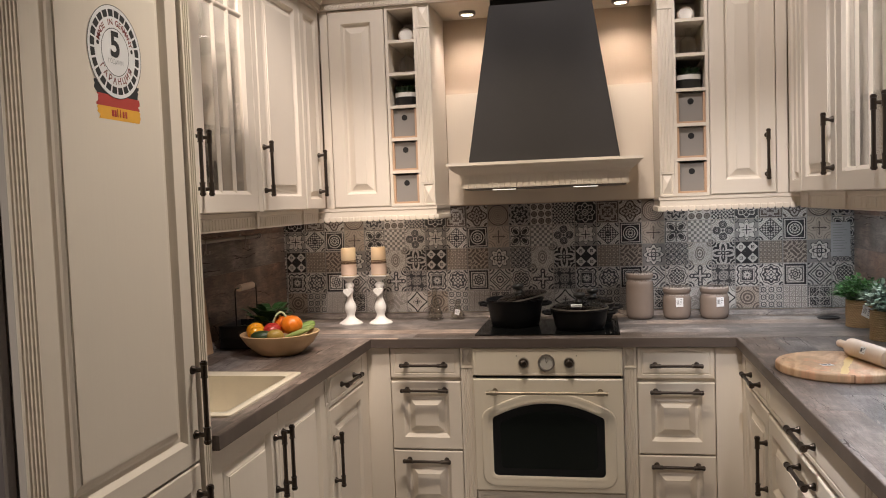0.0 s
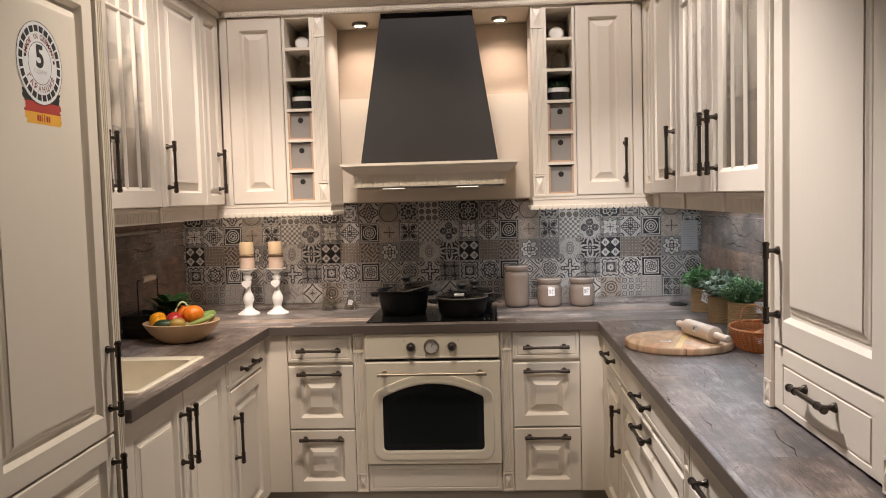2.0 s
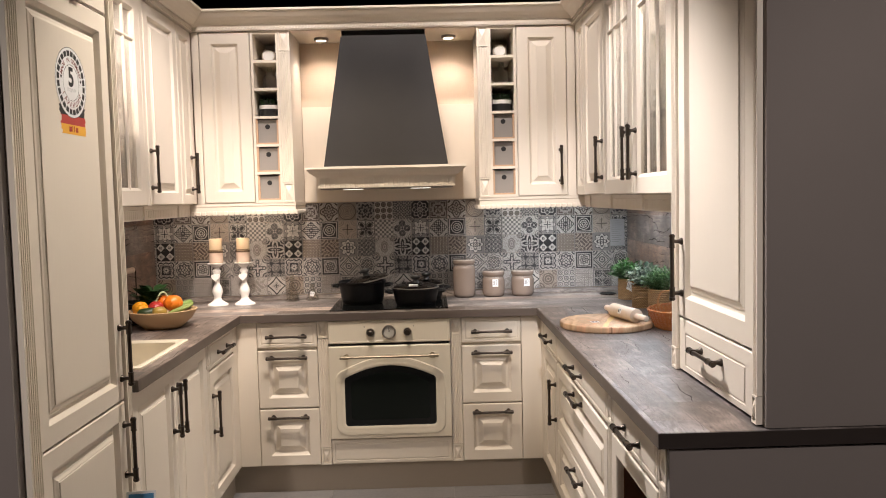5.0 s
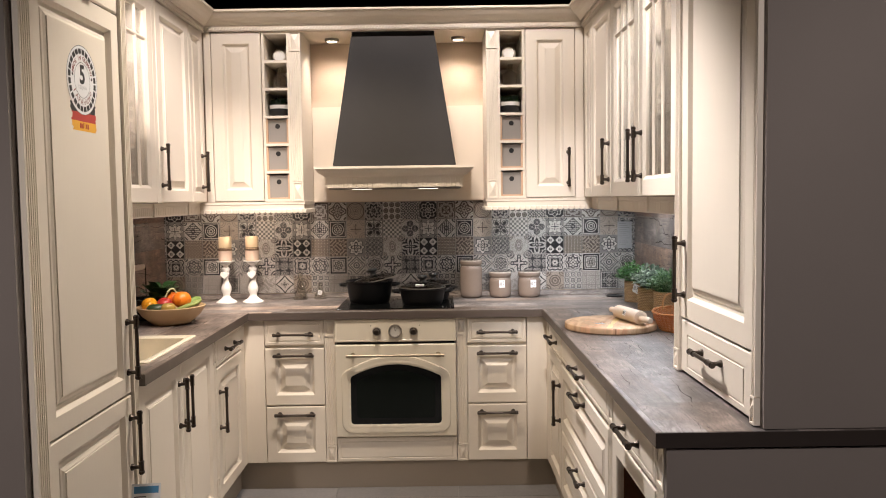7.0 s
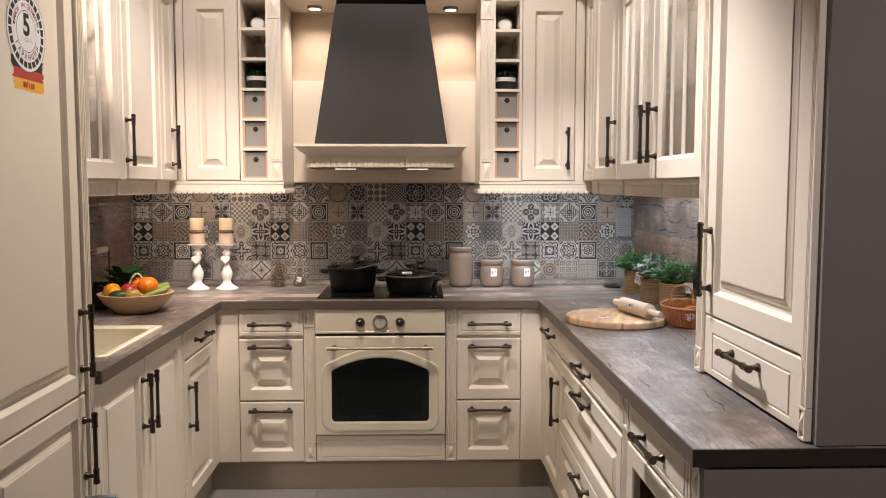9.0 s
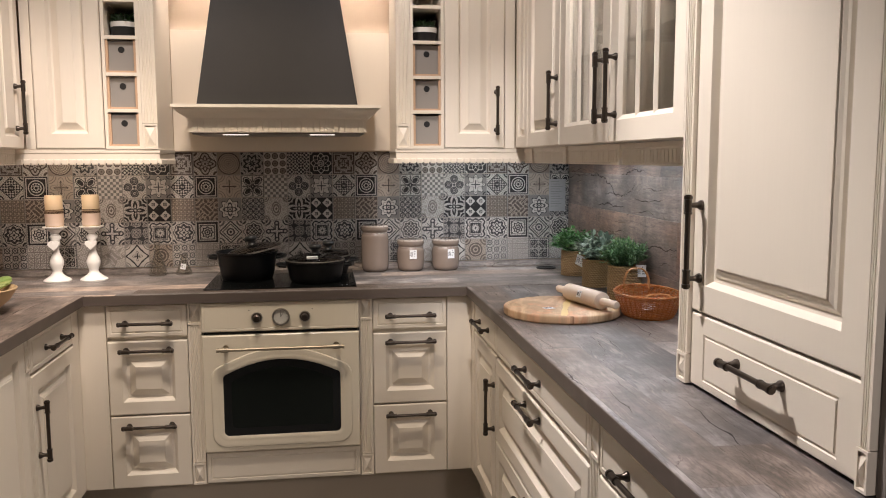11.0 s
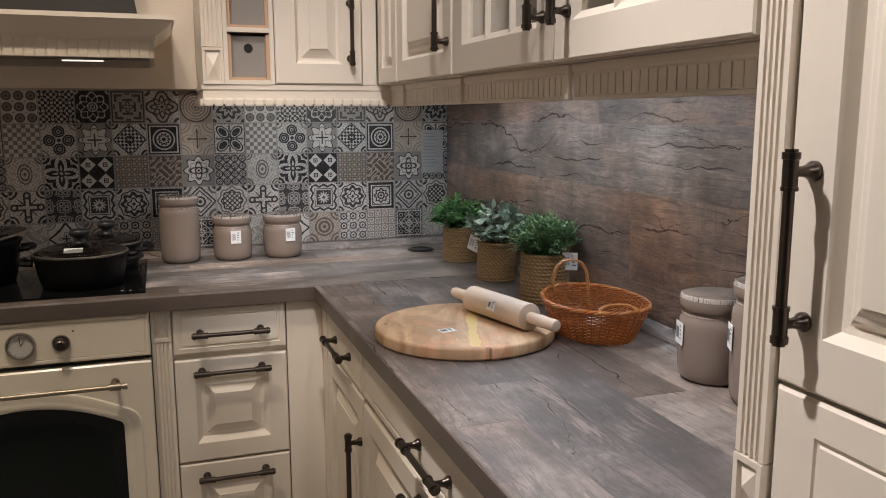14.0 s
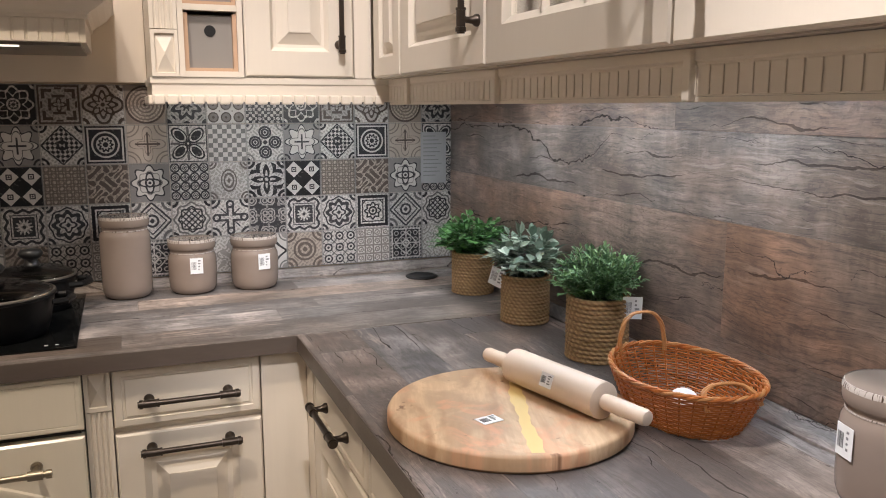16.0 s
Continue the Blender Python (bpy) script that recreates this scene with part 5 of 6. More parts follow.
for x, y, seed in ((-0.927, 0.390, 1), (-0.785, 0.398, 2)):
    c = thing("candlestick", "white turned wooden candlestick with a heart, carrying a cream candle", "candlestick", pose(x, y, 0.9004), "candlesticks")
    part("turned_stem", lathe(B(), [(0, 0), (0.054, 0), (0.055, 0.005), (0.050, 0.010), (0.036, 0.018), (0.022, 0.030), (0.018, 0.040), (0.020, 0.050), (0.026, 0.066), (0.028, 0.080), (0.023, 0.096), (0.014, 0.116),
                                    (0.012, 0.130), (0.013, 0.150), (0.018, 0.158), (0.015, 0.168), (0.022, 0.180), (0.022, 0.186), (0.014, 0.194), (0.012, 0.198), (0.020, 0.206), (0.030, 0.214), (0.030, 0.218), (0, 0.218)], 36), WHITE, c, smooth=True)
    bm = B()
    poly = []
    for k in range(28):
        t = 2 * math.pi * k / 28
        poly.append((0.0014 * 16 * math.sin(t) ** 3, 0.152 + 0.0014 * (13 * math.cos(t) - 5 * math.cos(2 * t) - 2 * math.cos(3 * t) - math.cos(4 * t))))
    prism(bm, poly, 1, -0.034, -0.016)
    part("heart", bm, WHITE, c, "small white wooden heart")
    part("dish", lathe(B(), [(0, 0.2182), (0.030, 0.2182), (0.046, 0.222), (0.048, 0.227), (0.044, 0.228), (0.028, 0.225), (0, 0.225)], 36), WHITE, c, "white round dish", smooth=True)
    part("candle", lathe(B(), [(0, 0.2255), (0.033, 0.2255), (0.034, 0.229), (0.034, 0.352), (0.032, 0.356), (0.010, 0.354), (0, 0.352)], 36), WAX, c, "cream pillar candle", smooth=True)
    part("band", lathe(B(), [(0.0345, 0.232), (0.036, 0.232), (0.036, 0.281), (0.0345, 0.281)], 36), BAND, c, "pale band")
    bm = B()
    for z in (0.283, 0.2865, 0.290, 0.2965):
        tube(bm, [(0.0352 * math.cos(radians(a)), 0.0352 * math.sin(radians(a)), z) for a in range(0, 360, 12)], 0.0016, 5, True)
    part("cord", bm, CORD, c, "brown cord round the candle")
    bm = B()
    rod(bm, (0, 0, 0.351), (0.001, 0, 0.362), 0.0009, 6)
    part("wick", bm, INK, c)

bowl = thing("wooden_bowl", "pale wooden bowl filled with artificial vegetables", "bowl", pose(-0.985, -0.330, 0.9004))
part("bowl_body", lathe(B(), [(0, 0), (0.075, 0), (0.085, 0.006), (0.125, 0.040), (0.146, 0.072), (0.150, 0.080), (0.144, 0.082), (0.135, 0.072), (0.112, 0.042), (0.078, 0.014), (0, 0.012)], 56), BOWLWOOD, bowl, smooth=True)


def produce(name, label, cat, p, r, color, squash=1.0, rough=0.35, rot=(0, 0, 0), long=1.0, lobes=0, rough2=0.0):
    bm = bmesh.new()
    bmesh.ops.create_uvsphere(bm, u_segments=28, v_segments=18, radius=1)
    for v in bm.verts:
        a = math.atan2(v.co.y, v.co.x)
        k = 1 + (0.06 * math.cos(lobes * a) if lobes else 0) * (1 - abs(v.co.z))
        dent = 1 - 0.25 * math.exp(-((v.co.x ** 2 + v.co.y ** 2) / 0.06)) if v.co.z > 0 else 1
        v.co = Vector((v.co.x * r * k * long, v.co.y * r * k, v.co.z * r * squash * dent))
    a = Mat(name + "_skin", color, rough)
    n = a.noise(a.coords(), 30, 4)
    a.set("Base Color", a.mix(n, tuple(c * 0.75 for c in color), tuple(min(1, c * 1.2) for c in color)))
    a.bump(a.noise(a.coords(), 220, 2), 0.12, 0.001)
    return solid(name, bm, a.m, label, cat, pose(-0.985 + p[0], -0.330 + p[1], 0.9004 + p[2], *rot), "vegetables in the bowl", smooth=True)


orange = produce("orange", "large orange in the wooden bowl", "fruit", (0.052, -0.010, 0.110), 0.041, (0.80, 0.21, 0.015), 0.9, lobes=9)
produce("orange", "orange behind the other in the bowl", "fruit", (0.002, 0.030, 0.108), 0.039, (0.78, 0.17, 0.015), 0.92, lobes=9)
produce("yellow_pepper", "yellow-orange pepper in the wooden bowl", "vegetable", (-0.088, -0.020, 0.086), 0.036, (0.82, 0.34, 0.02), 0.95, 0.2, (30, 20, 0), 1, 4)
produce("yellow_pepper", "small yellow pepper in the wooden bowl", "vegetable", (-0.062, -0.070, 0.084), 0.029, (0.82, 0.36, 0.02), 0.95, 0.2, (40, -20, 40), 1, 4)
produce("tomato", "red tomato in the wooden bowl", "vegetable", (-0.012, -0.045, 0.094), 0.034, (0.42, 0.035, 0.03), 0.85, 0.25, (10, 10, 0))
produce("avocado", "dark green avocado in the wooden bowl", "vegetable", (-0.034, -0.090, 0.078), 0.027, (0.03, 0.055, 0.02), 0.9, 0.4, (0, 0, 15), 1.6)
for k in range(4):
    produce("asparagus", "pale green asparagus stalk in the wooden bowl", "vegetable", (0.088, -0.055 + 0.020 * k, 0.082 + 0.004 * (k % 2)), 0.0085, (0.26, 0.33, 0.09), 1.0, 0.5, (0, -17, 18 + 7 * k), 6.5)
produce("courgette", "pale green courgette in the wooden bowl", "vegetable", (0.080, 0.060, 0.090), 0.019, (0.20, 0.30, 0.08), 1.0, 0.4, (0, -15, 60), 2.6)
produce("pear", "small ochre pear in the wooden bowl", "fruit", (0.018, -0.090, 0.082), 0.024, (0.42, 0.28, 0.06), 1.0, 0.4, (0, 0, 30), 1.3)
bm = B()
rnd = random.Random(5)
for i in range(90):
    a, el = rnd.uniform(0, 6.28), rnd.random()
    p = Vector((-0.070 + 0.06 * el * math.cos(a), 0.060 + 0.05 * el * math.sin(a), 0.080 + 0.075 * rnd.random()))
    leaf(bm, p, Vector((math.cos(a), math.sin(a), rnd.uniform(0.2, 1.2))), Vector((0, 0, 1)), 0.060 * rnd.uniform(0.6, 1.2), 0.024)
st = B()
tube(st, [(-0.030 + 0.055 * t, -0.02 + 0.03 * t, 0.080 + 0.24 * t - 0.185 * t * t) for t in [k / 12 for k in range(13)]], 0.0042, 8)
solid("stalk", st, plain("pale_green_stalk", (0.52, 0.58, 0.36), 0.4), "pale green bent stalk in the wooden bowl", "vegetable", pose(-0.985, -0.330, 0.9004), "vegetables in the bowl", smooth=True)
solid("leafy_herb", bm, LEAF_D, "dark green leafy herb in the wooden bowl", "vegetable", pose(-0.985, -0.330, 0.9004), "vegetables in the bowl")

for x, y, h, s in ((-0.548, 0.500, 0.150, 1.0), (-0.440, 0.508, 0.090, 0.92)):
    g = thing("glass_cruet", "small clear glass oil bottle standing by the tiles" if h > 0.1 else "small clear glass jug with a price label by the tiles", "bottle", pose(x, y, 0.9004), "glass bottles")
    prof = [(0, 0), (0.036 * s, 0), (0.040 * s, 0.006), (0.034 * s, h * 0.25), (0.020 * s, h * 0.5), (0.0125, h * 0.72), (0.013, h * 0.95), (0.019, h), (0.0175, h), (0.011, h * 0.95), (0.0105, h * 0.72), (0.018 * s, h * 0.5), (0.031 * s, h * 0.25), (0.036 * s, 0.012), (0, 0.010)]
    part("bottle_glass", lathe(B(), prof, 32), BOTTLE, g, smooth=True)
    if h < 0.1:
        barcode(g, pose(0.004, -0.042, 0.040, 0, 12, 5), 0.022, 0.024, 21)

# sink
sk = thing("sink", "cream ceramic inset sink with a raised rim", "sink", pose(-1.0025, -0.970, 0.900))
bm = B()
loops = []
for hw, hl, z, r in ((0.240, 0.273, 0.0006, 0.012), (0.240, 0.273, 0.006, 0.012), (0.236, 0.269, 0.009, 0.012), (0.222, 0.255, 0.009, 0.012), (0.208, 0.226, 0.003, 0.02), (0.200, 0.218, -0.12, 0.03), (0.185, 0.200, -0.165, 0.03)):
    pts = []
    for cx, cy, a0 in ((hw - r, hl - r, 0), (-hw + r, hl - r, 90), (-hw + r, -hl + r, 180), (hw - r, -hl + r, 270)):
        for k in range(5):
            a = radians(a0 + k * 22.5)
            pts.append((cx + r * math.cos(a), cy + r * math.sin(a), z))
    loops.append([bm.verts.new(p) for p in pts])
for a, b in zip(loops, loops[1:]):
    for i in range(len(a)):
        bm.faces.new((a[i], a[(i + 1) % len(a)], b[(i + 1) % len(a)], b[i]))
bm.faces.new(loops[-1])
part("basin", bm, CERAMIC, sk, smooth=True)
part("drain", lathe(B(), [(0, -0.160), (0.030, -0.160), (0.036, -0.162), (0.036, -0.1645), (0, -0.1645)], 28), STEEL, sk, "steel drain")

tap = thing("tap", "dark bronze kitchen tap behind the sink", "tap", pose(-1.262, -0.900, 0.900))
part("column", lathe(B(), [(0, 0.0004), (0.026, 0.0004), (0.026, 0.008), (0.018, 0.014), (0.016, 0.12), (0.019, 0.125), (0.019, 0.17), (0, 0.175)], 24), BRONZE, tap, smooth=True)
bm = B()
tube(bm, [(0, 0, 0.16), (0.06, 0, 0.210), (0.13, 0, 0.238), (0.190, 0, 0.240), (0.225, 0, 0.232), (0.235, 0, 0.200)], 0.0115, 10)
part("spout", bm, BRONZE, tap, smooth=True)
bm = B()
tube(bm, [(0, 0.015, 0.150), (0, 0.05, 0.165), (0, 0.085, 0.185)], 0.0055, 8)
part("lever", bm, BRONZE, tap, smooth=True)

# cutting board leaning on the left wall, wire caddy, rail
bm = B()
box(bm, -0.009, 0.009, -0.06, 0.06, 0, 0.26, 0.004)
solid("chopping_board", bm, MANGO, "brown wooden chopping board leaning on the plank wall", "board", pose(-1.264, -0.400, 0.9006, 0, -6, 0))
cad = thing("wire_caddy", "black wire caddy with a wooden grip behind the bowl", "caddy", pose(-1.195, -0.155, 0.9004))
bm = B()
for z in (0.004, 0.045, 0.090):
    tube(bm, [(0.075, 0.10, z), (0.075, -0.10, z), (-0.075, -0.10, z), (-0.075, 0.10, z)], 0.0025, 6, True)
for i in range(9):
    y = -0.10 + 0.025 * i
    tube(bm, [(0.075, y, 0.090), (0.075, y, 0.004), (-0.075, y, 0.004), (-0.075, y, 0.090)], 0.0018, 5)
part("wire_frame", bm, BLACK, cad, "black wire frame")
bm = B()
box(bm, -0.073, 0.073, -0.098, 0.098, 0.006, 0.088)
bmesh.ops.delete(bm, geom=[f for f in bm.faces if f.normal.z > 0.9], context="FACES_ONLY")
part("tray", bm, BLACK, cad, "black metal tray")
bm = B()
tube(bm, [(0.0, -0.10, 0.09), (0.0, -0.10, 0.232), (0, -0.092, 0.240), (0, 0.092, 0.240), (0, 0.10, 0.232), (0, 0.10, 0.09)], 0.003, 6)
part("bail", bm, BLACK, cad)
bm = B()
rod(bm, (0, -0.062, 0.240), (0, 0.062, 0.240), 0.014, 18)
part("grip", bm, PINWOOD, cad, "pale wooden grip", smooth=True)

rl = thing("utensil_rail", "steel utensil rail with hooks on the plank wall", "rail", pose(-XW + 0.010, -0.19, 1.333))
bm = B()
rod(bm, (0.040, -0.62, 0), (0.040, 0.36, 0), 0.0075, 14)
part("rod", bm, STEEL, rl, smooth=True)
for y in (-0.50, 0.26):
    bm = B()
    rod(bm, (-0.0095, y, 0), (0.040, y, 0), 0.006, 12)
    rod(bm, (-0.0095, y, 0), (-0.003, y, 0), 0.014, 16)
    part("bracket", bm, STEEL, rl, smooth=True)
for y in (-0.20, -0.16, 0.20):
    bm = B()
    tube(bm, [(0.040, y, 0.010), (0.049, y, 0.004), (0.049, y, -0.012), (0.046, y, -0.040), (0.052, y, -0.050), (0.062, y, -0.046), (0.064, y, -0.034)], 0.0022, 6)
    part("hook", bm, STEEL, rl, "small steel hook", smooth=True)
for y in (0.33, 0.355):
    bm = B()
    rod(bm, (0.040, y, 0), (0.040, y + 0.012, 0), 0.011, 14)
    part("end_cap", bm, STEEL, rl, smooth=True)

# ---- goods in the open shelf units ----
for cx in (LX, RX):
    mir = 1 if cx > 0 else -1
    can = thing("round_tin", "round tin with a white lid lying in the shelf compartment", "tin", pose(cx - 0.004 * mir, 0.395, SHELF_Z[5] + 0.0068 + 0.036), "shelf goods")
    bm = B()
    rod(bm, (0, -0.075, 0), (0, 0.07, 0), 0.035, 32)
    part("can_body", bm, PLINTH, can, smooth=True)
    part("white_lid", lathe(B(), [(0, 0.006), (0.026, 0.006), (0.0295, 0.003), (0.0295, 0.0)], 32, pose(0, -0.0755, 0, 90, 0, 0)), WHITE, can, "white round lid", smooth=True)
    bt = thing("glass_bottle", "small clear glass bottle in the shelf compartment", "bottle", pose(cx + 0.004, 0.330, SHELF_Z[4] + 0.0068), "shelf goods")
    part("bottle_glass", lathe(B(), [(0, 0), (0.034, 0), (0.037, 0.004), (0.037, 0.060), (0.030, 0.074), (0.014, 0.084), (0.012, 0.106), (0.015, 0.108), (0.015, 0.116), (0.010, 0.116), (0.010, 0.086), (0.027, 0.073), (0.034, 0.058), (0.034, 0.006), (0, 0.005)], 28), BOTTLE, bt, smooth=True)
    su = thing("succulent_pot", "small succulent in a black pot with a white rim", "plant", pose(cx, 0.315, SHELF_Z[3] + 0.0068), "shelf goods")
    part("pot", lathe(B(), [(0, 0), (0.048, 0), (0.050, 0.004), (0.052, 0.039), (0.052, 0.0405), (0, 0.0405)], 32), BLACK, su, "black pot", smooth=True)
    part("white_rim", lathe(B(), [(0.049, 0.041), (0.0528, 0.041), (0.0540, 0.060), (0.049, 0.060), (0.048, 0.054), (0, 0.054)], 32), WHITE, su, "white upper band", smooth=True)
    bm = B()
    rnd = random.Random(3)
    for i in range(110):
        a, e = rnd.uniform(0, 6.28), rnd.uniform(0.3, 2.2)
        leaf(bm, Vector((0.022 * math.cos(a), 0.022 * math.sin(a), 0.052)), Vector((math.cos(a), math.sin(a), e)), Vector((0, 0, 1)), 0.052 * rnd.uniform(0.7, 1.1), 0.007)
    part("leaves", bm, LEAF_D, su, "dark pointed leaves")


def tumbler(m, r, h):
    g = thing("drinking_glass", "clear drinking glass on the cabinet's glass shelf", "glass", m, "glasses behind the glass doors")
    part("bowl", lathe(B(), [(0, 0), (r * 0.7, 0), (r * 0.12, 0.006), (r * 0.12, h * 0.4), (r * 0.7, h * 0.52), (r, h * 0.75), (r * 0.9, h), (r * 0.87, h), (r * 0.96, h * 0.75), (r * 0.66, h * 0.54), (0, h * 0.46)], 24), CLEAR, g, smooth=True)
    return g


base_glass = tumbler(pose(1.15, -0.52, ZU + 0.0165), 0.036, 0.17)
rnd = random.Random(9)
for z in (0.0165, 0.2885, 0.5685):
    for y in (-0.62, -0.74, -0.84, -1.02, -1.14, -1.26):
        copy_thing(base_glass, pose(1.14 + rnd.uniform(-0.04, 0.04), y + rnd.uniform(-0.02, 0.02), ZU + z))
    for y in (-0.52, -0.64, -0.76):
        copy_thing(base_glass, pose(-1.14 + rnd.uniform(-0.04, 0.04), y + rnd.uniform(-0.02, 0.02), ZU + z))

# ---- sticker, cards ----
def letters(bm, text, size, m, bold=0.0):
    """Flat letters with the built-in font, in the xz plane, facing -y."""
    cu = bpy.data.curves.new("text", "FONT")
    cu.body, cu.size, cu.align_x, cu.align_y = text, size, "CENTER", "CENTER"
    cu.offset = bold
    ob = bpy.data.objects.new("text", cu)
    scene.collection.objects.link(ob)
    bpy.context.view_layer.update()
    me = ob.evaluated_get(bpy.context.evaluated_depsgraph_get()).to_mesh()
    t = bmesh.new()
    t.from_mesh(me)
    pour(bm, t, m @ pose(0, 0, 0, 90, 0, 0))
    bpy.data.objects.remove(ob)
    bpy.data.curves.remove(cu)


def round_text(bm, text, radius, size, start, step, cx, cz, y, outward=True):
    for i, ch in enumerate(text):
        if ch == " ":
            continue
        a = start + step * i
        m = pose(cx + radius * math.cos(radians(a)), y, cz + radius * math.sin(radians(a)), 0, -(a - 90) if outward else -(a + 90), 0)
        letters(bm, ch, size, m, 0.0003)


def disc(bm, cx, cz, r0, r1, y, n=64, a0=0, a1=360):
    pts = []
    for k in range(n + 1):
        a = radians(a0 + (a1 - a0) * k / n)
        pts.append([bm.verts.new((cx + r * math.cos(a), y, cz + r * math.sin(a))) for r in (r0, r1)])
    for p, q in zip(pts, pts[1:]):
        bm.faces.new((p[0], p[1], q[1], q[0]))


sx, sz, sr = 0.3475, 1.780, 0.094
y = -0.0008 + 0.0012
bm = B()
disc(bm, sx, sz, 0.0005, sr, y)
sticker = part("sticker", bm, PAPER, fridge_door, "round white warranty sticker with a black toothed ring and tricolour band")
bm = B()
disc(bm, sx, sz, sr * 0.985, sr, y - 0.0003)
disc(bm, sx, sz, sr * 0.50, sr * 0.515, y - 0.0003)
for k in range(24):
    disc(bm, sx, sz, sr * 0.755, sr * 0.905, y - 0.0003, 4, k * 15 + 1.6, k * 15 + 13.4)
for a in (170, 10):
    disc(bm, sx + sr * 0.64 * math.cos(radians(a)), sz + sr * 0.64 * math.sin(radians(a)), 0.0002, 0.0045, y - 0.0003, 12)
letters(bm, "5", 0.070, pose(sx, y - 0.0004, sz + 0.013), 0.0022)
part("black_print", bm, INK, fridge_door)
bm = B()
letters(bm, "ГОДИНИ", 0.0125, pose(sx, y - 0.0004, sz - 0.020))
part("grey_print", bm, TAGGREY, fridge_door)
bm = B()
round_text(bm, "MADE IN GERMANY", sr * 0.635, 0.0165, 158, -9.7, sx, sz, y - 0.0004)
part("arched_lettering", bm, DARKRED, fridge_door)
bm = B()
round_text(bm, "ГАРАНЦИЯ", sr * 0.635, 0.0185, 215, 16, sx, sz, y - 0.0004, False)
part("arched_lettering", bm, DARKRED, fridge_door)
rnd = random.Random(4)
for z0, z1, mat, nm in ((0.062, 0.088, INK, "black_band"), (0.088, 0.112, REDINK, "red_band"), (0.112, 0.138, GOLDINK, "gold_band")):
    bm = B()
    lft = [(sx - 0.074 + rnd.uniform(-0.006, 0.006) + 0.10 * (z0 - 0.062), sz - z0 - (z1 - z0) * k / 6) for k in range(7)]
    rgt = [(sx + 0.078 + rnd.uniform(-0.006, 0.004), sz - z0 - (z1 - z0) * k / 6) for k in range(7)]
    bm.faces.new([bm.verts.new((px, y + 0.0003, pz)) for px, pz in lft + rgt[::-1]])
    part(nm, bm, mat, fridge_door)
bm = B()
for k, w in enumerate((0.010, 0.008, 0.003, 0.003, 0.008, 0.008)):
    px = sx - 0.024 + 0.0095 * k
    box(bm, px, px + w * 0.75, y - 0.0003, y + 0.0001, sz - 0.131, sz - (0.118 if k not in (2, 3) else 0.115))
part("brand_mark", bm, REDINK, fridge_door)

card = thing("info_card", "white and blue price card hanging from the fridge cupboard handle", "sign", pose(-0.694, -1.500, 0.470, 0, 4, 18))
bm = B()
box(bm, -0.042, 0.042, -0.0005, 0.0005, -0.006, 0.110, 0.0002)
part("card", bm, PAPER, card)
bm = B()
box(bm, -0.036, 0.036, -0.0012, -0.0006, 0.080, 0.102)
part("blue_header", bm, BLUEINK, card)
bm = B()
for k in range(5):
    box(bm, -0.034, 0.0 + 0.006 * (k % 3), -0.0012, -0.0006, 0.068 - k * 0.012, 0.071 - k * 0.012)
box(bm, 0.010, 0.034, -0.0012, -0.0006, 0.004, 0.016)
part("print", bm, INK, card)
bm = B()
tube(bm, [(-0.004, 0.006, 0.150), (-0.001, -0.002, 0.130), (0, 0, 0.108)], 0.0007, 5)
part("string", bm, WHITE, card)

leaflet = thing("paper_leaflet", "printed grey paper sheet fixed to the tiles in the corner", "sign", pose(1.256, 0.5705, 1.228))
bm = B()
box(bm, -0.040, 0.040, -0.0010, 0.0, -0.075, 0.075)
part("sheet", bm, plain("grey_paper", (0.33, 0.33, 0.335), 0.4), leaflet)
bm = B()
for k in range(11):
    box(bm, -0.032, 0.006 + 0.024 * ((k * 7) % 5) / 5, -0.0016, -0.0011, 0.062 - k * 0.0115, 0.0645 - k * 0.0115)
part("print", bm, PRINT, leaflet)


# ---- patterned tiles ----
INKS = {"k": (0.008, 0.008, 0.010), "b": (0.022, 0.022, 0.026), "n": (0.055, 0.038, 0.030)}
GROUNDS = {"w": (0.50, 0.472, 0.442), "g": (0.33, 0.31, 0.29), "t": (0.37, 0.315, 0.265)}


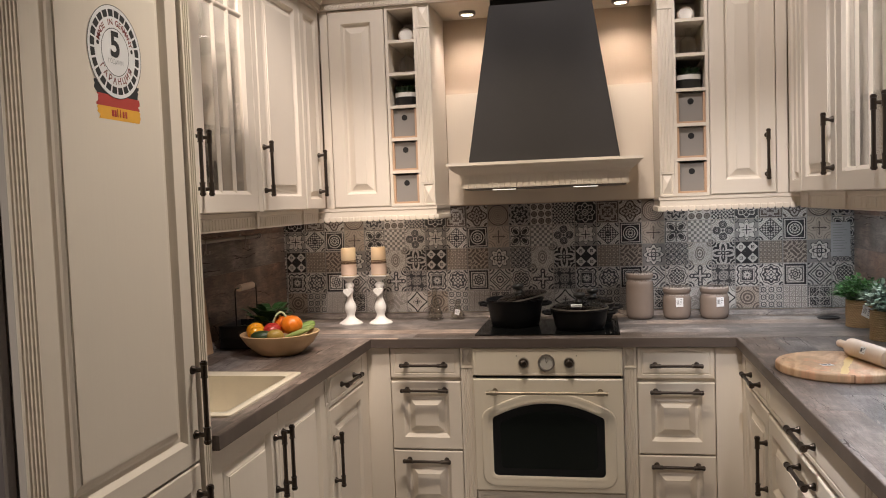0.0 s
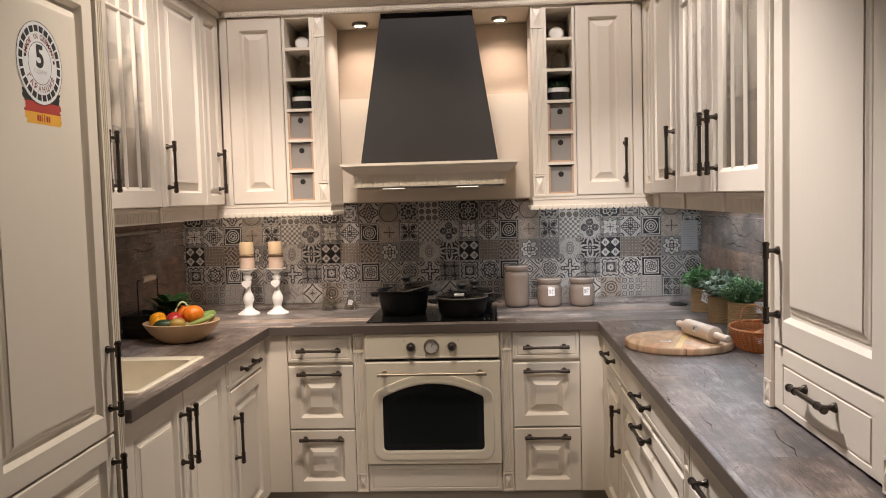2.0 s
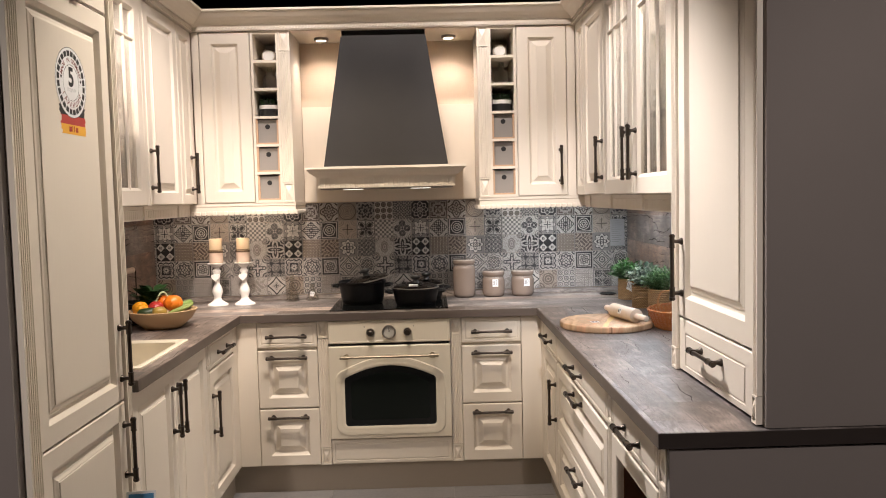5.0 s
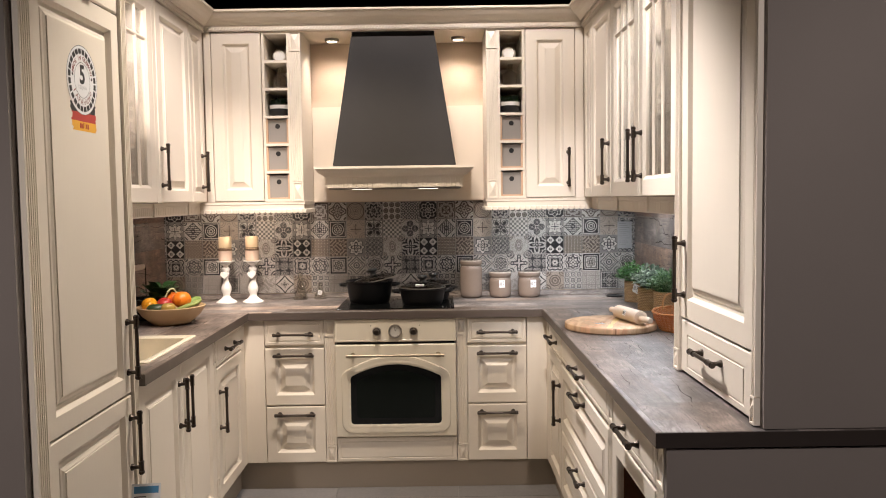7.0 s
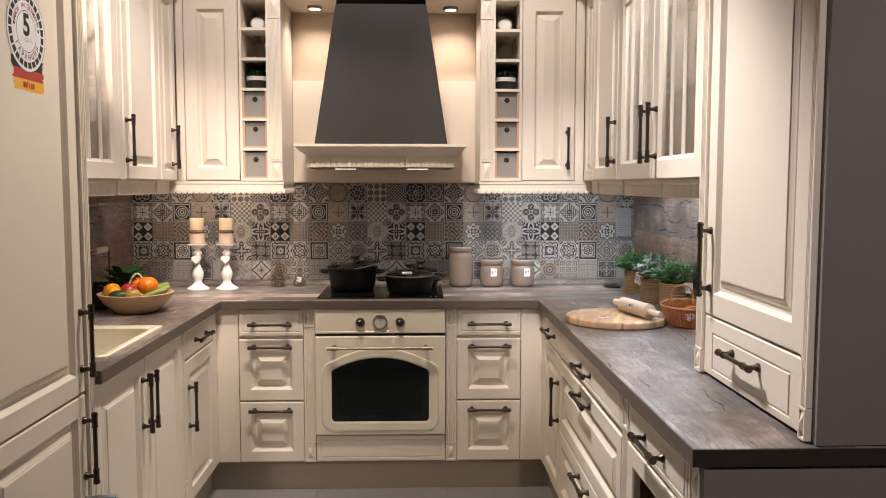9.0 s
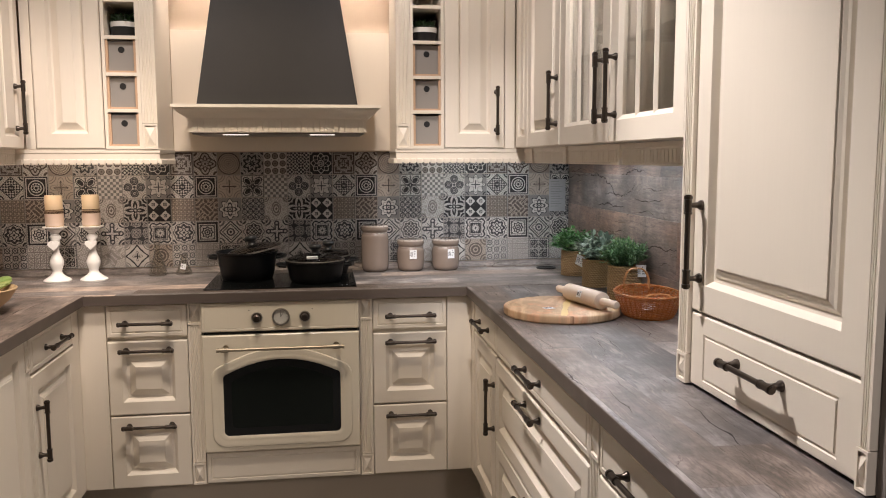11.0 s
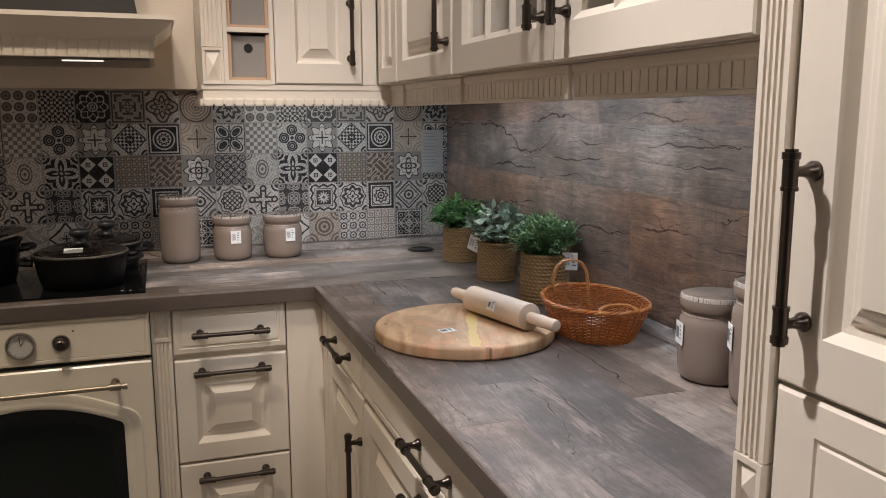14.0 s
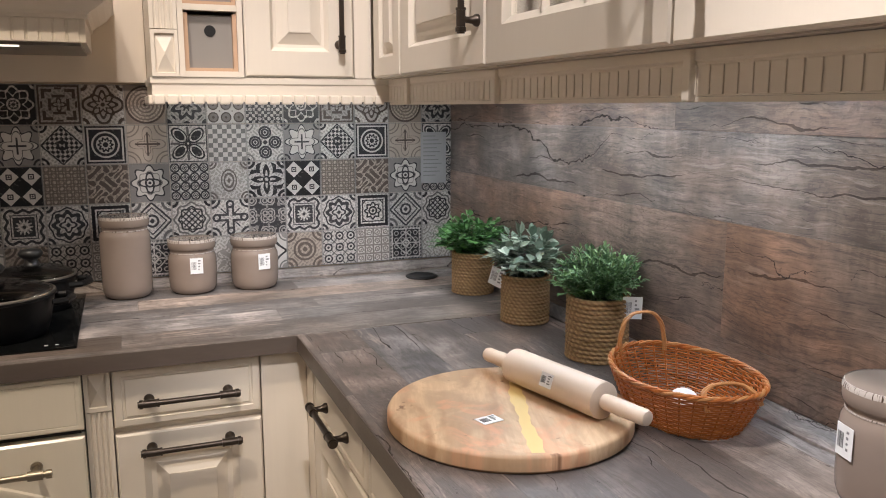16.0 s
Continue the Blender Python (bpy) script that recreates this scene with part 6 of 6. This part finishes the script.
def tile_material(name, kind, ink, ground):
    """A printed cement tile: one of a set of figures, drawn about the tile's own centre."""
    a = Mat(name, (0.5, 0.5, 0.5), 0.30)
    X, Y, Z = a.xyz(a.coords((20.2, 20.2, 20.2)))          # edge of the tile at 1
    x, y = X.mag(), Z.mag()
    r = (x * x + y * y).root()
    ang = Z.op("ARCTAN2", X)
    big, sml, dia = x.hi(y), x.lo(y), x + y
    cr = ((x - 1.0) * (x - 1.0) + (y - 1.0) * (y - 1.0)).root()

    def ring(v, at, w): return (v - at).mag().less(w)
    def inv(v): return (v - 1.0).mag()
    def xor(p, q): return (p - q).mag()
    def petal(n, base, amp, ph=0.0): return (ang * float(n) + ph).cos() * amp + base

    def over(*vs):
        out = vs[0]
        for v in vs[1:]:
            out = out.hi(v)
        return out

    def cells(n, shift=0.0):
        u, v = (x * n + shift).mod(1.0) - 0.5, (y * n + shift).mod(1.0) - 0.5
        return u.mag(), v.mag(), (u * u + v * v).root()

    def swirl(k, m=1.6):
        return (X * k + (Z * (k * 0.8)).sin() * m).sin() * (Z * k + (X * (k * 0.8)).sin() * m).sin()
    pi = math.pi
    if kind == "octostar":
        f = inv(over(ring(r, petal(8, 0.80, 0.09), 0.05), ring(r, petal(8, 0.55, 0.13, pi), 0.045), ring(r, 0.27, 0.045), ring(r, petal(8, 0.12, 0.03), 0.04), ring(cr, 0.20, 0.06)))
    elif kind == "flowercross":
        f = over(r.more(petal(8, 0.80, 0.15)) * 0.60, sml.less(0.045) * big.less(0.42), ring(r, petal(4, 0.52, 0.20), 0.035) * 0.8, ring(cr, 0.30, 0.05), cr.less(0.12), ring(r, petal(8, 0.80, 0.15), 0.04))
    elif kind == "diamonds":      # four white lozenges with small figures on black
        u, v = (x - 0.5).mag(), (y - 0.5).mag()
        f = over((u + v).more(0.45), (ring(u, 0.11, 0.03) * v.less(0.14)).hi(ring(v, 0.11, 0.03) * u.less(0.14)), (u + v).less(0.06))
    elif kind == "daisy":
        f = over(ring(big, (sml * 11.0).cos() * 0.06 + 0.80, 0.07), big.less(0.50) * r.more(petal(12, 0.33, 0.09)), r.less(0.09), cr.less(0.16), ring(big, 0.60, 0.025))
    elif kind == "circles":
        f = over(ring(r, 0.60, 0.06), ring(r, 0.35, 0.08), r.less(0.13), ring(cr, 0.52, 0.06), ring(cr, 0.26, 0.07), cr.less(0.09)) * 0.85
    elif kind == "maze":
        f = over(ring(big, 0.92, 0.045), ring(big, 0.70, 0.075) * sml.more(0.30), ring(big, 0.80, 0.05) * sml.less(0.16), ring(big, 0.42, 0.07) * sml.less(0.30), ring(r, petal(4, 0.22, 0.10), 0.06))
    elif kind == "checkdiamond":
        chk = xor((dia * 4.5).floor().mod(2.0), ((x - y) * 4.5).floor().mod(2.0))
        f = over(chk * dia.less(0.96), ring(dia, 0.98, 0.045), ring(cr, 0.32, 0.06), cr.less(0.14), ring(r, 0.20, 0.06))
    elif kind == "mesh":
        u, v, q = cells(3.0)
        f = over(ring(q, 0.36, 0.10), ring(u + v, 0.72, 0.09)) * 0.75
    elif kind == "medallion":
        f = over(ring(r, petal(8, 0.86, 0.04), 0.04), ring(r, petal(8, 0.60, 0.09), 0.11), ring(r, petal(4, 0.30, 0.08), 0.055), r.less(0.10), ring(cr, 0.30, 0.07), cr.less(0.13))
    elif kind == "smallstars":
        u, v, q = cells(1.5, 0.5)
        f = over(ring(q, 0.31, 0.065), q.less(0.11), (u - v).mag().less(0.045) * q.more(0.36))
    elif kind == "brownrose":
        f = over(ring(r, petal(4, 0.80, 0.16), 0.07), ring(r, petal(8, 0.55, 0.12), 0.08), ring(r, petal(8, 0.31, 0.08, pi), 0.06), r.less(0.10), ring(cr, 0.26, 0.08), r.less(petal(4, 0.80, 0.16)) * 0.30)
    elif kind == "target":      # concentric circles in a dark square
        f = over(ring(big, 0.91, 0.045), big.less(0.78) * r.more(0.68), ring(r, 0.52, 0.07), ring(r, petal(10, 0.29, 0.05), 0.06), r.less(0.13))
    elif kind == "spirals":
        f = over(swirl(7.0).more(0.22), swirl(7.0).less(-0.45)) * 0.9
    elif kind == "frames":      # nested squares
        f = over(ring(big, 0.83, 0.085), ring(big, 0.62, 0.035), ring(r, petal(8, 0.42, 0.06), 0.06), ring(r, 0.22, 0.055), r.less(0.08), ring(dia, 1.04, 0.04) * big.less(0.6))
    elif kind == "hexes":
        u, v, q = cells(2.0)
        f = over(ring(u.hi(v), 0.46, 0.05), ring(q, petal(4, 0.27, 0.03), 0.06), q.less(0.09), (u + v).more(0.86)) * 0.75
    elif kind == "concentric":
        f = over((r * 5.5).mod(1.0).less(0.42) * r.less(0.92) * 0.7, ring(r, 0.93, 0.05), r.less(0.09), r.more(0.98) * 0.45)
    elif kind == "cross":       # pale tile with a thin ornate cross
        f = over(sml.less(0.045) * big.less(0.62), ring(r, petal(4, 0.62, 0.27), 0.035) * 0.55, ring(r, petal(4, 0.36, 0.17), 0.03) * 0.7, ring(cr, 0.62, 0.035) * 0.6, ring(cr, 0.42, 0.035) * 0.6)
    elif kind == "whiteflower":
        f = over(r.more(petal(8, 0.82, 0.12)) * 0.62, ring(r, petal(8, 0.82, 0.12), 0.045), ring(r, petal(4, 0.40, 0.13), 0.065), ring(r, 0.20, 0.05), r.less(0.08), ring(r, petal(8, 0.58, 0.05), 0.025) * 0.7)
    elif kind == "diamondring":
        f = over(ring(dia, 0.99, 0.07), ring(dia, 0.72, 0.05), ring(r, 0.30, 0.06), r.less(0.11), ring(cr, 0.44, 0.07) * 0.85, cr.less(0.22))
    elif kind == "darkmosaic":
        u, v, q = cells(2.5)
        f = inv(over(ring(big, 0.86, 0.05), ring(q, 0.30, 0.07) * 0.8, sml.less(0.04), ring(dia, 0.70, 0.045), ring(r, 0.18, 0.05)))
    elif kind == "ornament":
        f = over(((ang * 8.0).cos() * 1.6 + r * 13.0).sin().more(0.05) * r.less(0.98), cr.less(0.25), ring(r, 0.16, 0.05))
    elif kind == "clover":      # four dark petals
        d1, d2 = dia * 0.7071 - 0.60, (x - y) * 0.7071
        q = (d1 * d1 * 5.0 + d2 * d2 * 13.0).root()
        f = over(q.less(0.70), ring(q, 1.02, 0.11), ring(r, 0.11, 0.05), ring(big, 0.96, 0.03), sml.less(0.06) * big.more(0.40) * big.less(0.88) * 0.85)
    elif kind == "curls":
        u, v, q = cells(2.0)
        f = over(ring(q, 0.43, 0.085), q.less(0.11), ring(u + v, 0.28, 0.05), ring(r, petal(4, 0.20, 0.08), 0.05))
    elif kind == "knot":
        lat = over((dia * 3.2).wrap(0.5).less(0.17), ((x - y) * 3.2).wrap(0.5).less(0.17))
        f = over(lat * r.less(0.60), ring(r, petal(8, 0.64, 0.05), 0.05), ring(r, petal(8, 0.86, 0.06), 0.05) * 0.8, ring(cr, 0.28, 0.07))
    elif kind == "thinlines":
        f = over(ring(r, petal(4, 0.66, 0.26), 0.035), ring(cr, 0.52, 0.035), ring(cr, 0.30, 0.035)) * 0.6
    elif kind == "dots":
        u, v, q = cells(1.5, 0.5)
        f = over(q.less(0.36) * 0.78, ring(q, 0.37, 0.05), q.less(0.10), ring(u + v, 0.98, 0.06) * 0.8)
    elif kind == "check":
        f = xor((X * 4.0).floor().mod(2.0), (Z * 4.0).floor().mod(2.0)) * 0.72
    elif kind == "oval":
        e = (x * x * 2.2 + y * y).root()
        f = over(ring(e, 0.58, 0.05), ring(e, 0.36, 0.07), e.less(0.12), ring(cr, 0.35, 0.05), ring(cr, 0.18, 0.05), swirl(9.0).more(0.5) * e.more(0.64) * 0.5) * 0.85
    elif kind == "crossknot":
        q = ((big - 0.74) * (big - 0.74) + sml * sml).root()
        f = over(ring(sml, 0.15, 0.06) * big.less(0.66), ring(q, 0.17, 0.06), ring(cr, 0.44, 0.06), cr.less(0.26), ring((x - y).mag(), 0.0, 0.05) * r.more(0.3) * r.less(0.7))
    elif kind == "leafpale":
        f = over(swirl(5.0, 2.0).more(0.35) * 0.5, ring(r, petal(4, 0.6, 0.2), 0.04) * 0.6)
    elif kind == "weave":
        u, v, q = cells(2.0)
        chk = xor((X * 6.0).floor().mod(2.0), (Z * 6.0).floor().mod(2.0))
        f = over(chk * q.more(0.26), ring(q, 0.26, 0.06))
    elif kind == "fourrounds":
        q = ((big - 0.54) * (big - 0.54) + sml * sml).root()
        f = over(ring(q, 0.30, 0.055), ring(q, 0.17, 0.055), q.less(0.07), ring(cr, 0.36, 0.045) * 0.7, cr.less(0.16), r.less(0.11))
    elif kind == "starburst":        # dense dark and white ornament
        turn = sml.op("ARCTAN2", big)
        f = over((turn * 9.0 + r * 9.0).cos().more(0.05) * r.more(0.20) * r.less(0.98), ring(cr, 0.34, 0.08), cr.less(0.16), ring(r, 0.15, 0.05))
    elif kind == "darkcircles":
        u, v, q = cells(1.4, 0.3)
        f = inv(over(ring(q, 0.34, 0.05), ring(q, 0.16, 0.055), swirl(10.0).more(0.55) * 0.6))
    else:                       # bigdiamond: a thick curved diamond round a small cross
        f = over(ring(dia, (sml * 9.0).cos() * 0.05 + 0.93, 0.09), sml.less(0.05) * big.less(0.26), ring(r, petal(4, 0.30, 0.12), 0.035) * 0.7, cr.less(0.30) * 0.5, ring(cr, 0.42, 0.04) * 0.7)
    if kind not in ("check", "diamonds", "dots", "whiteflower", "flowercross", "bigdiamond", "cross", "target"):
        f = over(f, (swirl(15.0, 1.2).mag().more(0.45)) * 0.42)
    wear = a.noise(a.coords((1, 1, 1)), 90, 4)
    big_n = a.noise(a.vec(a.chance() * 50.0, X * 0.8, Z * 0.8), 1.0, 3)
    tone = a.mix(big_n, tuple(c * 0.80 for c in GROUNDS[ground]), tuple(min(c * 1.16, 0.8) for c in GROUNDS[ground]))
    f = f * (wear.more(0.40) * 0.12 + 0.88)
    col = a.mix(f, tone, INKS[ink])
    a.set("Base Color", a.mix(big.more(0.97) * 0.7, col, (0.22, 0.21, 0.20)))
    a.set("Roughness", wear * 0.2 + 0.22)
    return a.m


# seven columns that repeat, each from the top row down
SET = [
    [("octostar", "k", "w"), ("flowercross", "b", "w"), ("diamonds", "k", "w"), ("daisy", "b", "w"), ("circles", "n", "t")],
    [("maze", "n", "g"), ("checkdiamond", "k", "w"), ("mesh", "n", "t"), ("medallion", "b", "w"), ("smallstars", "b", "w")],
    [("brownrose", "n", "w"), ("target", "k", "w"), ("spirals", "n", "t"), ("frames", "k", "w"), ("hexes", "n", "w")],
    [("concentric", "n", "t"), ("cross", "n", "t"), ("whiteflower", "b", "w"), ("diamondring", "b", "w"), ("darkmosaic", "k", "w")],
    [("ornament", "k", "g"), ("clover", "k", "w"), ("curls", "b", "w"), ("knot", "k", "w"), ("thinlines", "n", "w")],
    [("dots", "n", "w"), ("check", "b", "w"), ("oval", "n", "w"), ("crossknot", "b", "w"), ("leafpale", "n", "w")],
    [("weave", "k", "w"), ("fourrounds", "b", "w"), ("starburst", "k", "w"), ("darkcircles", "b", "g"), ("bigdiamond", "k", "w")],
]
TS, TX, TZ = 0.101, 0.160, 1.179
made = {}
splash = thing("backsplash", "wall of printed patchwork cement tiles behind the hob", "backsplash", kind="structure")


def tile_mesh(x0, x1, z0, z1, mat):
    bm = B()
    e = 0.0009
    rings = [[bm.verts.new((x, y, z)) for x, z in ((x0 + i, z0 + i), (x1 - i, z0 + i), (x1 - i, z1 - i), (x0 + i, z1 - i))] for i, y in ((0.0003, 0.0035), (0.0003, 0.0008), (e, 0.0))]
    for p, q in zip(rings, rings[1:]):
        for i in range(4):
            bm.faces.new((p[i], p[(i + 1) % 4], q[(i + 1) % 4], q[i]))
    bm.faces.new(rings[-1])
    return mesh_of("tile", bm, mat)


for col in range(-15, 13):
    for row in range(5):
        cx, cz = TX + TS * col, TZ + TS * (2 - row)
        key = (col % 7, row)
        if key not in made:
            kind, ink, ground = SET[key[0]][row]
            made[key] = [tile_material("tile_" + kind, kind, ink, ground), None]
        mat, me = made[key]
        x0, x1 = max(-TS / 2, -XW - cx), min(TS / 2, XW - cx)
        if x1 - x0 < 0.01:
            continue
        if x1 - x0 < TS - 0.001:
            me = tile_mesh(x0, x1, -TS / 2, TS / 2, mat)
        elif me is None:
            me = made[key][1] = tile_mesh(-TS / 2, TS / 2, -TS / 2, TS / 2, mat)
        part("tile", me, None, splash, at=pose(cx, YB, cz))

# ---- planks on the side walls ----
for side, wall in ((1, wall_right), (-1, wall_left)):
    y0 = -1.40
    # third row in the grey tone, the other rows darker and redder
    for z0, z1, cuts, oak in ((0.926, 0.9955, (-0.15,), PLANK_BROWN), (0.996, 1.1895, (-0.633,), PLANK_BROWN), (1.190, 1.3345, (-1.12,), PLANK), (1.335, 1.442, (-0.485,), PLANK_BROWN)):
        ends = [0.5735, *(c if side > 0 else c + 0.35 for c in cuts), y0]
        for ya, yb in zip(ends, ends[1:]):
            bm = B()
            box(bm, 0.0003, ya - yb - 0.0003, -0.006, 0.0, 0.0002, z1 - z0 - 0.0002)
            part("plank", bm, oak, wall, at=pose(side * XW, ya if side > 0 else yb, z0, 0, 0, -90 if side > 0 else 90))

# ---- floor tiles ----
for i in range(-3, 4):
    for j in range(9):
        bm = B()
        box(bm, -0.2985, 0.2985, -0.2985, 0.2985, -0.0035, 0.0)
        part("floor_tile", bm, FLOORM, floor, at=pose(i * 0.6, 0.2 - j * 0.6, 0))
